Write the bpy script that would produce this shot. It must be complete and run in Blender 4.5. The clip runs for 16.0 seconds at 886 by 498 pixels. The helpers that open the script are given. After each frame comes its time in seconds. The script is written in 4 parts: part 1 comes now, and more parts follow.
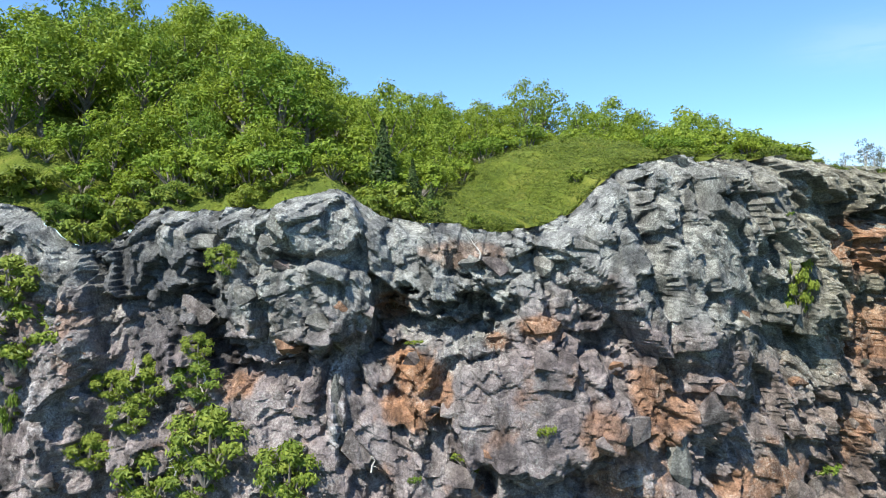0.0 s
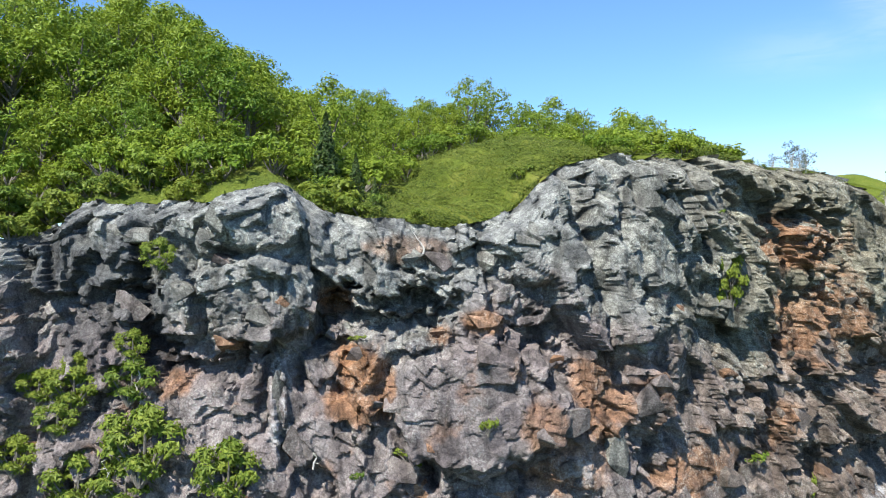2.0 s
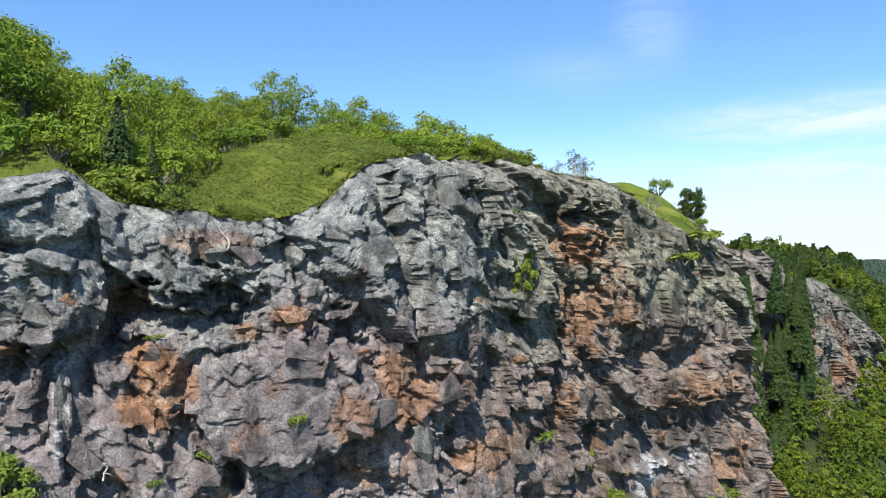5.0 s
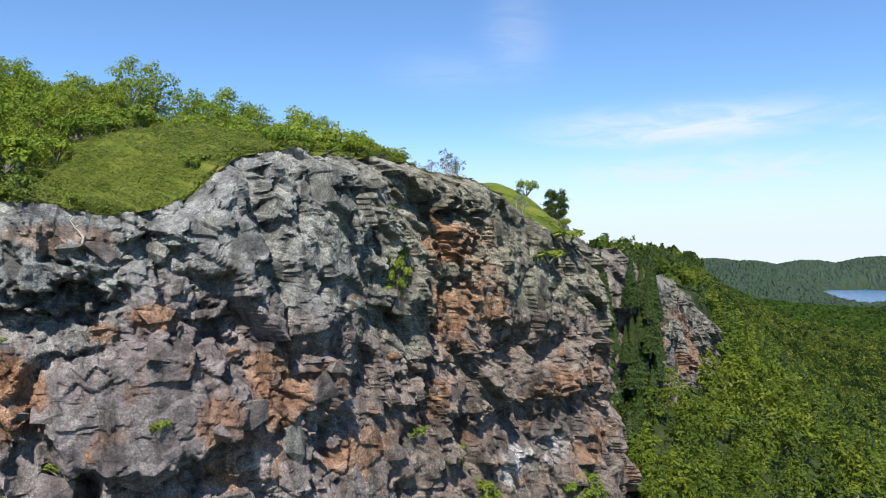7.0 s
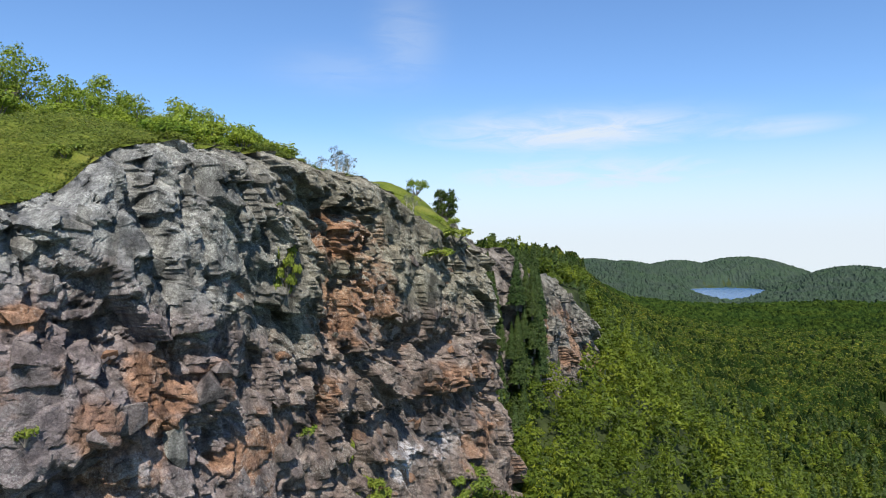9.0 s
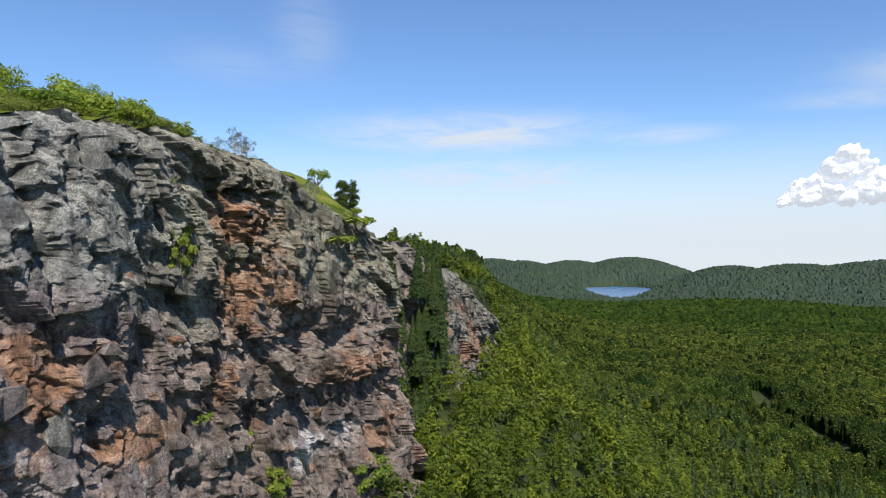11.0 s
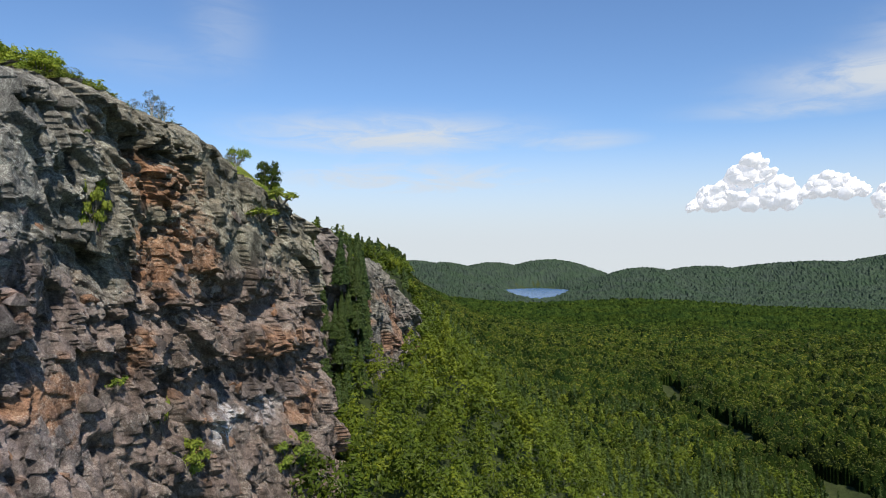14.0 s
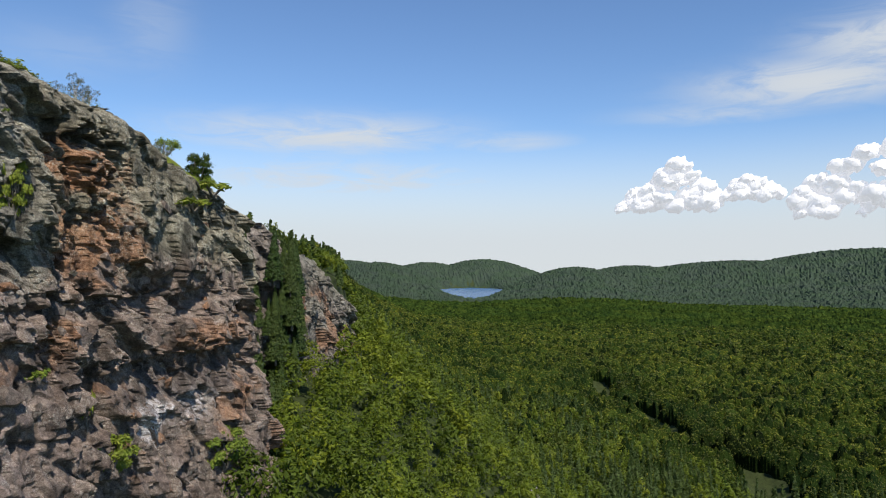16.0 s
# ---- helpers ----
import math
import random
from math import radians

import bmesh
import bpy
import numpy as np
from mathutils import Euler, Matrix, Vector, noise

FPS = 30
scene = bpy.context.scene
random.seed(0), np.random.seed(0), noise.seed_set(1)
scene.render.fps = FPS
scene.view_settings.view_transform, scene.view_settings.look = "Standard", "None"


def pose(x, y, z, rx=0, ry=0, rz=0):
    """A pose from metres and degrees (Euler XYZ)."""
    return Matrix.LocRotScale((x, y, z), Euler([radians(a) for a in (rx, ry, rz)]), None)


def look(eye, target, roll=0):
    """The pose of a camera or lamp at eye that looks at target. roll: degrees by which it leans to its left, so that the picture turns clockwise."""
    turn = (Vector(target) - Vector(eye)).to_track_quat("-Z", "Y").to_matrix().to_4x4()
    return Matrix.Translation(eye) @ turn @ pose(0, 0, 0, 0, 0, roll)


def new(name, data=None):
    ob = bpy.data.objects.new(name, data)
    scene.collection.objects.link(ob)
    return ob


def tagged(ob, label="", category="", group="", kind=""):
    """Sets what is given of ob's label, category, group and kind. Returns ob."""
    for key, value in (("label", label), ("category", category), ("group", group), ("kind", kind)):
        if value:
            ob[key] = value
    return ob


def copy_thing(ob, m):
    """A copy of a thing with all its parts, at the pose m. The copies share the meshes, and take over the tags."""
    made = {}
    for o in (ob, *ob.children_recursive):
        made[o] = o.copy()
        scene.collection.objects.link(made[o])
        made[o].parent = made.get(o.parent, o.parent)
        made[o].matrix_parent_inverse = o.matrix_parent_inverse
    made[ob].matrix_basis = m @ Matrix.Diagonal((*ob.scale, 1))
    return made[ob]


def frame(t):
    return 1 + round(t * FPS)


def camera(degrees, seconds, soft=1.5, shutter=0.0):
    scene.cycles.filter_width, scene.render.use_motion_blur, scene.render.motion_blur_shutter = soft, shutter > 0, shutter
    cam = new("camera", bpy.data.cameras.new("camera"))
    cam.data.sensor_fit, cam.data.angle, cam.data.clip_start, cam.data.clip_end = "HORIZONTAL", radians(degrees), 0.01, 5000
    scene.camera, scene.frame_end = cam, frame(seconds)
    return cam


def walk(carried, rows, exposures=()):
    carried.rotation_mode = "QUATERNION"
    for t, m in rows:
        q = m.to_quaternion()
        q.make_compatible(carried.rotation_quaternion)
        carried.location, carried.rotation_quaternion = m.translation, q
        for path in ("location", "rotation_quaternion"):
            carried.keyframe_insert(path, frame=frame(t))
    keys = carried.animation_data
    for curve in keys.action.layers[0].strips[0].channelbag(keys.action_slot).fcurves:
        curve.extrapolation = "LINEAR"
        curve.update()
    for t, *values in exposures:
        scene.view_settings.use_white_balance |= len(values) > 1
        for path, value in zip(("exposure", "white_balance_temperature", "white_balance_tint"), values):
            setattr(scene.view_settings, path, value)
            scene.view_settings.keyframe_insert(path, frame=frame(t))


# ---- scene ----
cam = camera(64.6, 16.0, soft=1.0)

# seconds, x, y, z of the drone, then heading (to the left of +y), tilt up and roll in degrees
WALK = [
    (0, 0.75, 0.44, 0.77, 2.28, 1.39, 0.11),
    (0.5, 0.70, 0.44, 0.73, 1.14, 1.36, 0.13),
    (0.9, 0.72, 0.42, 0.67, 0.32, 1.36, 0.15),
    (1, 0.82, 0.42, 0.71, 2.25, 1.50, 0.09),
    (1.1, 0.73, 0.41, 0.64, -0.10, 1.36, 0.15),
    (1.5, 0.75, 0.40, 0.58, -0.92, 1.36, 0.17),
    (2, 0.70, 0.42, 0.54, -2.42, 1.38, 0.17),
    (2.5, 0.72, 0.34, 0.53, -4.39, 1.36, 0.21),
    (3, 0.71, 0.23, 0.49, -7.31, 1.42, 0.23),
    (3.5, 0.64, 0.14, 0.38, -10.12, 1.47, 0.21),
    (4, 0.54, 0.03, 0.30, -13.01, 1.49, 0.13),
    (6.5, 0.17, 0.06, 0.20, -26.25, 1.38, -0.09),
    (7, 0.17, 0.08, 0.16, -28.97, 1.35, -0.09),
    (7.5, 0.13, 0.05, 0.15, -31.54, 1.36, -0.14),
    (8, 0.09, 0.02, 0.09, -33.69, 1.37, -0.22),
    (8.5, 0.05, 0.00, 0.05, -35.60, 1.36, -0.18),
    (9, -0.00, 0.00, 0.00, -38.00, 1.34, -0.15),
    (9.5, -0.04, 0.01, -0.15, -41.04, 1.38, -0.15),
    (12, -0.19, 0.14, -1.88, -47.62, 1.41, -0.08),
    (12.5, -0.27, 0.12, -2.28, -48.66, 1.52, -0.08),
    (13, -0.37, 0.12, -2.77, -50.28, 1.47, -0.07),
    (13.5, -0.36, 0.12, -3.27, -51.83, 1.46, -0.05),
    (13.8, -0.40, 0.10, -3.41, -52.74, 1.47, -0.02),
    (14, -0.42, 0.05, -3.53, -52.46, 1.51, -0.02),
    (14.1, -0.44, 0.07, -3.54, -53.64, 1.49, 0.01),
    (14.5, -0.50, 0.04, -3.73, -54.85, 1.51, 0.05),
    (15, -0.48, 0.13, -3.97, -56.19, 1.48, -0.06),
    (15.5, -0.53, 0.11, -4.15, -57.27, 1.52, -0.05),
    (16, -0.59, 0.13, -4.25, -57.78, 1.51, -0.12),
]
EXPOSURES = [(0.0, 1.0, 6500, 6), (4.0, 0.86, 6500, 7), (7.0, 0.58, 6600, 9), (9.5, 0.46, 6700, 11), (12.5, 0.32, 6850, 12), (16.0, 0.22, 7000, 12)]


def aim(x, y, z, yaw, pitch, roll):
    a, b = radians(yaw), radians(pitch)
    way = Vector((-math.sin(a) * math.cos(b), math.cos(a) * math.cos(b), math.sin(b)))
    eye = Vector((x, y, z))
    return look(eye, eye + way * 10, roll)


walk(cam, [(r[0], aim(*r[1:])) for r in WALK], exposures=EXPOSURES)

# ---------------------------------------------------------------- light
SUN_AZ, SUN_EL = 213.0, 49.0   # degrees clockwise from +y, degrees above the horizon


def make_world():
    w = bpy.data.worlds.new("sky")
    scene.world = w
    w.use_nodes = True
    nt = w.node_tree
    nt.nodes.clear()
    sky = nt.nodes.new("ShaderNodeTexSky")
    sky.sky_type = "NISHITA"
    sky.sun_disc = False
    sky.sun_elevation = radians(SUN_EL)
    sky.sun_rotation = radians(SUN_AZ)
    sky.altitude = 300
    sky.air_density = 1.0
    sky.dust_density = 0.0
    sky.ozone_density = 1.2
    bg = nt.nodes.new("ShaderNodeBackground")
    bg.inputs[1].default_value = 0.097
    out = nt.nodes.new("ShaderNodeOutputWorld")
    tint = nt.nodes.new("ShaderNodeMix")
    tint.data_type, tint.blend_type = "RGBA", "MULTIPLY"
    tint.inputs[0].default_value = 1.0
    tint.inputs[7].default_value = (0.78, 1.04, 1.34, 1)
    nt.links.new(sky.outputs[0], tint.inputs[6])
    nt.links.new(tint.outputs[2], bg.inputs[0])
    nt.links.new(bg.outputs[0], out.inputs[0])


make_world()
sun_data = bpy.data.lights.new("sun", "SUN")
sun_data.energy = 5.0
sun_data.angle = radians(0.53)
sun_data.color = (1.0, 0.955, 0.88)
sun = new("sun", sun_data)
_a, _e = radians(SUN_AZ), radians(SUN_EL)
sun.matrix_world = look((math.sin(_a) * math.cos(_e) * 100, math.cos(_a) * math.cos(_e) * 100, math.sin(_e) * 100), (0, 0, 0))


# ---------------------------------------------------------------- materials
class Mat:
    """A small builder for node materials."""

    def __init__(self, name, rough=0.9, spec=0.3):
        self.m = bpy.data.materials.new(name)
        self.m.use_nodes = True
        self.nt = self.m.node_tree
        self.bsdf = self.nt.nodes["Principled BSDF"]
        self.out = self.nt.nodes["Material Output"]
        self.bsdf.inputs["Roughness"].default_value = rough
        self.bsdf.inputs["Specular IOR Level"].default_value = spec

    def n(self, kind, **props):
        node = self.nt.nodes.new("ShaderNode" + kind)
        if "data_type" in props:
            node.data_type = props["data_type"]
        if "blend_type" in props:
            node.blend_type = props["blend_type"]
        if "operation" in props:
            node.operation = props["operation"]
        if "distance" in props:
            node.distance = props["distance"]
        if "feature" in props:
            node.feature = props["feature"]
        return node

    def link(self, a, b):
        self.nt.links.new(a, b)

    def pos(self):
        return self.n("NewGeometry").outputs["Position"]

    def noise(self, scale, detail=6, rough=0.6, vec=None, dist=0.0):
        t = self.n("TexNoise")
        t.inputs["Scale"].default_value = scale
        t.inputs["Detail"].default_value = detail
        t.inputs["Roughness"].default_value = rough
        t.inputs["Distortion"].default_value = dist
        self.link(vec if vec is not None else self.pos(), t.inputs["Vector"])
        return t.outputs["Fac"]

    def voronoi(self, scale, socket):
        """Angular chips: the position is bent a little first, so that the cells are uneven."""
        w = self.n("TexNoise")
        w.inputs["Scale"].default_value = 0.8
        self.link(self.pos(), w.inputs["Vector"])
        v = self.n("VectorMath", operation="MULTIPLY_ADD")
        self.link(w.outputs["Color"], v.inputs[0])
        v.inputs[1].default_value = (0.9, 0.9, 0.9)
        self.link(self.stretch(1.0, 1.0, 1.35), v.inputs[2])
        t = self.n("TexVoronoi", distance="MANHATTAN")
        t.inputs["Scale"].default_value = scale
        self.link(v.outputs[0], t.inputs["Vector"])
        return t.outputs[socket]

    def cracks(self, scale):
        """Distance to the joints between angular blocks, on a bent and dipping frame."""
        w = self.n("TexNoise")
        w.inputs["Scale"].default_value = 1.4
        w.inputs["Detail"].default_value = 5
        self.link(self.pos(), w.inputs["Vector"])
        v = self.n("VectorMath", operation="MULTIPLY_ADD")
        self.link(w.outputs["Color"], v.inputs[0])
        v.inputs[1].default_value = (0.7, 0.7, 0.7)
        m = self.n("Mapping")
        m.inputs["Rotation"].default_value = (0.0, radians(28), 0.0)
        m.inputs["Scale"].default_value = (0.8, 0.8, 1.25)
        self.link(self.pos(), m.inputs["Vector"])
        self.link(m.outputs[0], v.inputs[2])
        t = self.n("TexVoronoi", feature="DISTANCE_TO_EDGE")
        t.inputs["Scale"].default_value = scale
        self.link(v.outputs[0], t.inputs["Vector"])
        return t.outputs["Distance"]

    def ramp(self, fac, stops):
        r = self.n("ValToRGB")
        e = r.color_ramp.elements
        while len(e) < len(stops):
            e.new(0.5)
        for el, (p, c) in zip(e, stops):
            el.position = p
            el.color = (c, c, c, 1) if not isinstance(c, tuple) else (*c, 1)
        self.link(fac, r.inputs[0])
        return r.outputs[0]

    def mix(self, fac, a, b, mode="MIX"):
        x = self.n("Mix", data_type="RGBA", blend_type=mode)
        for sock, v in ((x.inputs[0], fac), (x.inputs[6], a), (x.inputs[7], b)):
            if isinstance(v, (int, float)):
                sock.default_value = v
            elif isinstance(v, tuple):
                sock.default_value = (*v, 1)
            else:
                self.link(v, sock)
        return x.outputs[2]

    def math(self, op, a, b=0.0):
        x = self.n("Math", operation=op)
        for sock, v in zip(x.inputs, (a, b)):
            if isinstance(v, (int, float)):
                sock.default_value = v
            else:
                self.link(v, sock)
        return x.outputs[0]

    def attr(self, name):
        a = self.n("Attribute")
        a.attribute_name = name
        return a.outputs["Fac"]

    def stretch(self, sx, sy, sz):
        m = self.n("Mapping")
        m.inputs["Scale"].default_value = (sx, sy, sz)
        self.link(self.pos(), m.inputs["Vector"])
        return m.outputs[0]

    def bump(self, height, strength, dist):
        b = self.n("Bump")
        b.inputs["Strength"].default_value = strength
        b.inputs["Distance"].default_value = dist
        self.link(height, b.inputs["Height"])
        self.link(b.outputs[0], self.bsdf.inputs["Normal"])

    def color(self, c):
        if isinstance(c, tuple):
            self.bsdf.inputs["Base Color"].default_value = (*c, 1)
        else:
            self.link(c, self.bsdf.inputs["Base Color"])


def mat_rock():
    k = Mat("basalt_rock", 0.92, 0.2)
    grey = k.ramp(k.noise(0.9, 8, 0.68), [(0.30, (0.135, 0.136, 0.138)), (0.5, (0.25, 0.25, 0.238)), (0.70, (0.38, 0.38, 0.352))])
    warm = k.ramp(k.noise(0.7, 8, 0.66), [(0.30, (0.135, 0.108, 0.11)), (0.52, (0.275, 0.225, 0.218)), (0.72, (0.40, 0.345, 0.33))])
    grey = k.mix(k.attr("olive"), grey, k.mix(1.0, grey, (0.86, 0.79, 0.62), "MULTIPLY"))
    warm = k.mix(k.attr("olive"), warm, k.mix(1.0, warm, (0.84, 0.78, 0.68), "MULTIPLY"))
    c = k.mix(k.attr("warm"), grey, warm)
    rust = k.ramp(k.noise(1.6, 6, 0.65), [(0.3, (0.12, 0.064, 0.042)), (0.55, (0.37, 0.19, 0.10)), (0.8, (0.54, 0.36, 0.24))])
    c = k.mix(k.attr("rust"), c, rust)
    lichen = k.ramp(k.noise(9, 9, 0.8), [(0.5, 0.0), (0.6, 1.0)])
    lich2 = k.ramp(k.noise(0.45, 4, 0.6), [(0.42, 0.0), (0.6, 1.0)])
    amount = k.math("MULTIPLY", k.math("MULTIPLY", lichen, lich2), k.math("MULTIPLY", k.attr("lichen"), 0.65))
    c = k.mix(amount, c, (0.47, 0.50, 0.45))
    pale = k.math("MULTIPLY", k.attr("pale"), k.ramp(k.noise(3.0, 7, 0.7), [(0.40, 0.0), (0.56, 1.0)]))
    c = k.mix(pale, c, (0.62, 0.60, 0.60))
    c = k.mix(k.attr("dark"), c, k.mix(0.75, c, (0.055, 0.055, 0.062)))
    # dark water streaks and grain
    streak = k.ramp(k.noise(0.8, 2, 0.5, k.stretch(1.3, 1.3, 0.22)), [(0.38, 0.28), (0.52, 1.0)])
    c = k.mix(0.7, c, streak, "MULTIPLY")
    grain = k.ramp(k.noise(9, 10, 0.85), [(0.33, 0.16), (0.52, 0.95), (0.72, 1.5)])
    c = k.mix(0.85, c, grain, "MULTIPLY")
    speck = k.ramp(k.noise(24, 6, 0.8), [(0.36, 0.45), (0.5, 1.0), (0.66, 1.55)])
    c = k.mix(0.4, c, speck, "MULTIPLY")
    crack = k.ramp(k.cracks(1.15), [(0.0, 0.12), (0.035, 1.0)])
    crack2 = k.ramp(k.cracks(3.1), [(0.0, 0.35), (0.045, 1.0)])
    c = k.mix(0.4, c, crack, "MULTIPLY")
    c = k.mix(0.2, c, crack2, "MULTIPLY")
    chip = k.voronoi(2.6, "Color")
    c = k.mix(0.5, c, k.ramp(chip, [(0.1, 0.55), (0.8, 1.25)]), "MULTIPLY")
    k.color(c)
    h = k.math("ADD", k.math("MULTIPLY", k.voronoi(2.4, "Color"), 0.4), k.math("MULTIPLY", k.voronoi(6.0, "Color"), 0.3))
    h = k.math("ADD", h, k.math("MULTIPLY", k.noise(7, 12, 0.85), 0.5))
    k.bump(h, 0.8, 0.24)
    return k.m


def mat_leaf(name, dark, mid, light, scale=0.14, tree=False):
    k = Mat(name, 0.55, 0.25)
    geo = k.n("NewGeometry")
    per = k.ramp(geo.outputs["Random Per Island"], [(0.0, dark), (0.5, mid), (1.0, light)])
    obj = k.n("ObjectInfo").outputs["Random"]
    c = k.mix(k.ramp(k.noise(scale, 4, 0.6), [(0.35, 0.0), (0.65, 0.75)]), per, k.mix(0.5, per, light))
    c = k.mix(k.ramp(obj, [(0.35, 0.0), (1.0, 0.5)]), c, k.mix(0.6, c, (mid[0] * 1.4, mid[1] * 1.05, mid[2] * 0.8)))
    c = k.mix(k.ramp(obj, [(0.0, 0.6), (0.3, 0.0)]), c, k.mix(1.0, c, (0.42, 0.62, 0.6), "MULTIPLY"))
    if tree:
        c = k.mix(0.85, c, k.ramp(k.attr("tone"), [(0.0, (0.42, 0.5, 0.42)), (0.5, (0.85, 0.9, 0.8)), (1.0, (1.45, 1.3, 1.1))]), "MULTIPLY")
    k.color(c)
    tr = k.n("BsdfTranslucent")
    k.link(c, tr.inputs["Color"])
    mx = k.n("MixShader")
    mx.inputs[0].default_value = 0.35
    k.link(k.bsdf.outputs[0], mx.inputs[1])
    k.link(tr.outputs[0], mx.inputs[2])
    k.link(mx.outputs[0], k.out.inputs["Surface"])
    return k.m


def mat_bark(name, a, b):
    k = Mat(name, 0.9, 0.2)
    k.color(k.ramp(k.noise(6, 6, 0.7, k.stretch(3, 3, 0.6)), [(0.3, a), (0.7, b)]))
    k.bump(k.noise(12, 5, 0.7, k.stretch(3, 3, 0.5)), 0.5, 0.05)
    return k.m


def mat_meadow():
    k = Mat("meadow_turf", 0.9, 0.2)
    c = k.ramp(k.noise(0.35, 6, 0.6), [(0.3, (0.07, 0.10, 0.012)), (0.5, (0.13, 0.165, 0.02)), (0.7, (0.21, 0.215, 0.042))])
    c = k.mix(0.7, c, k.ramp(k.noise(7, 6, 0.75), [(0.3, 0.45), (0.65, 1.15)]), "MULTIPLY")
    k.color(c)
    k.bump(k.noise(5, 7, 0.7), 0.8, 0.3)
    return k.m


def mat_canopy(name, tones):
    k = Mat(name, 1.0, 0.0)
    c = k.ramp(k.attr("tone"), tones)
    c = k.mix(k.ramp(k.noise(0.012, 4, 0.6), [(0.38, 0.0), (0.62, 0.55)]), c, k.mix(0.5, c, (0.03, 0.075, 0.02)))
    c = k.mix(0.85, c, k.ramp(k.noise(1.1, 7, 0.75), [(0.34, 0.25), (0.62, 1.3)]), "MULTIPLY")
    k.color(c)
    k.bump(k.noise(0.9, 8, 0.75), 1.0, 1.6)
    return k.m


def mat_soil():
    k = Mat("forest_floor", 0.95, 0.1)
    k.color(k.ramp(k.noise(0.25, 7, 0.65), [(0.3, (0.018, 0.026, 0.01)), (0.6, (0.045, 0.06, 0.02)), (0.8, (0.07, 0.07, 0.035))]))
    k.bump(k.noise(1.0, 6, 0.7), 0.6, 0.5)
    return k.m


def mat_water():
    k = Mat("lake_water", 0.25, 0.4)
    # blue base colour stands in for upper sky reflected by the waves
    k.color((0.04, 0.13, 0.28))
    k.bump(k.noise(0.4, 4, 0.6), 0.25, 0.3)
    return k.m


def mat_plain(name, a, b, scale, rough=0.9):
    k = Mat(name, rough, 0.2)
    k.color(k.ramp(k.noise(scale, 7, 0.7), [(0.3, a), (0.7, b)]))
    k.bump(k.noise(scale * 2, 7, 0.7), 0.7, 0.2)
    return k.m


M_ROCK = mat_rock()
M_MEADOW = mat_meadow()
M_CANOPY = mat_canopy("forest_canopy", [(0.0, (0.008, 0.014, 0.005)), (0.3, (0.02, 0.034, 0.007)), (0.65, (0.036, 0.058, 0.010)), (1.0, (0.062, 0.086, 0.015))])
# aerial haze painted into the far crowns as paler, bluer, flatter tones
M_FAR_HAZE = mat_canopy("haze_tinted_canopy", [(0.0, (0.046, 0.066, 0.052)), (0.35, (0.05, 0.072, 0.055)), (0.7, (0.056, 0.08, 0.056)), (1.0, (0.062, 0.088, 0.057))])
M_SOIL = mat_soil()
M_WATER = mat_water()
M_LEAF = mat_leaf("broadleaf_foliage", (0.07, 0.12, 0.010), (0.165, 0.245, 0.02), (0.27, 0.335, 0.04))
M_LEAF_SLOPE = mat_leaf("slope_foliage", (0.038, 0.064, 0.006), (0.083, 0.132, 0.011), (0.142, 0.188, 0.019), 0.05, tree=True)
M_LEAF_VALLEY = mat_leaf("valley_foliage", (0.033, 0.042, 0.005), (0.082, 0.101, 0.008), (0.148, 0.160, 0.015), 0.02, tree=True)
M_NEEDLE = mat_leaf("conifer_needles", (0.022, 0.044, 0.012), (0.045, 0.082, 0.02), (0.08, 0.12, 0.028))
M_SHRUB = mat_leaf("low_shrub_leaves", (0.055, 0.095, 0.012), (0.14, 0.205, 0.022), (0.26, 0.30, 0.05), 0.3)
M_HEATH = mat_leaf("heath_leaves", (0.05, 0.08, 0.01), (0.13, 0.17, 0.019), (0.25, 0.255, 0.045), 0.22)
M_DRY = mat_leaf("thin_grey_leaves", (0.07, 0.085, 0.06), (0.12, 0.14, 0.10), (0.19, 0.21, 0.16))
M_BARK = mat_bark("grey_bark", (0.07, 0.06, 0.05), (0.22, 0.20, 0.17))
M_DEAD = mat_bark("bleached_wood", (0.28, 0.26, 0.23), (0.52, 0.49, 0.45))
M_SCREE = mat_plain("scree_stone", (0.09, 0.085, 0.085), (0.30, 0.285, 0.28), 1.2)


# ---------------------------------------------------------------- numeric helpers
def hash3(i, j, seed):
    with np.errstate(over="ignore"):
        h = (i.astype(np.int64) * 374761393 + j.astype(np.int64) * 668265263 + np.int64(seed) * 1274126177) & 0xFFFFFFFF
        h = ((h ^ (h >> 13)) * 1274126177) & 0xFFFFFFFF
        h = h ^ (h >> 16)
    return (h & 0xFFFFFF) / float(0x1000000)


def vnoise(u, v, seed):
    i, j = np.floor(u), np.floor(v)
    a, b = u - i, v - j
    a, b = a * a * (3 - 2 * a), b * b * (3 - 2 * b)
    return ((hash3(i, j, seed) * (1 - a) + hash3(i + 1, j, seed) * a) * (1 - b)
            + (hash3(i, j + 1, seed) * (1 - a) + hash3(i + 1, j + 1, seed) * a) * b)


def fbm(u, v, seed, octaves=4, gain=0.5):
    out, amp, tot = 0.0, 1.0, 0.0
    for o in range(octaves):
        out = out + amp * vnoise(u * 2 ** o + o * 17.3, v * 2 ** o - o * 9.1, seed + o)
        tot += amp
        amp *= gain
    return out / tot


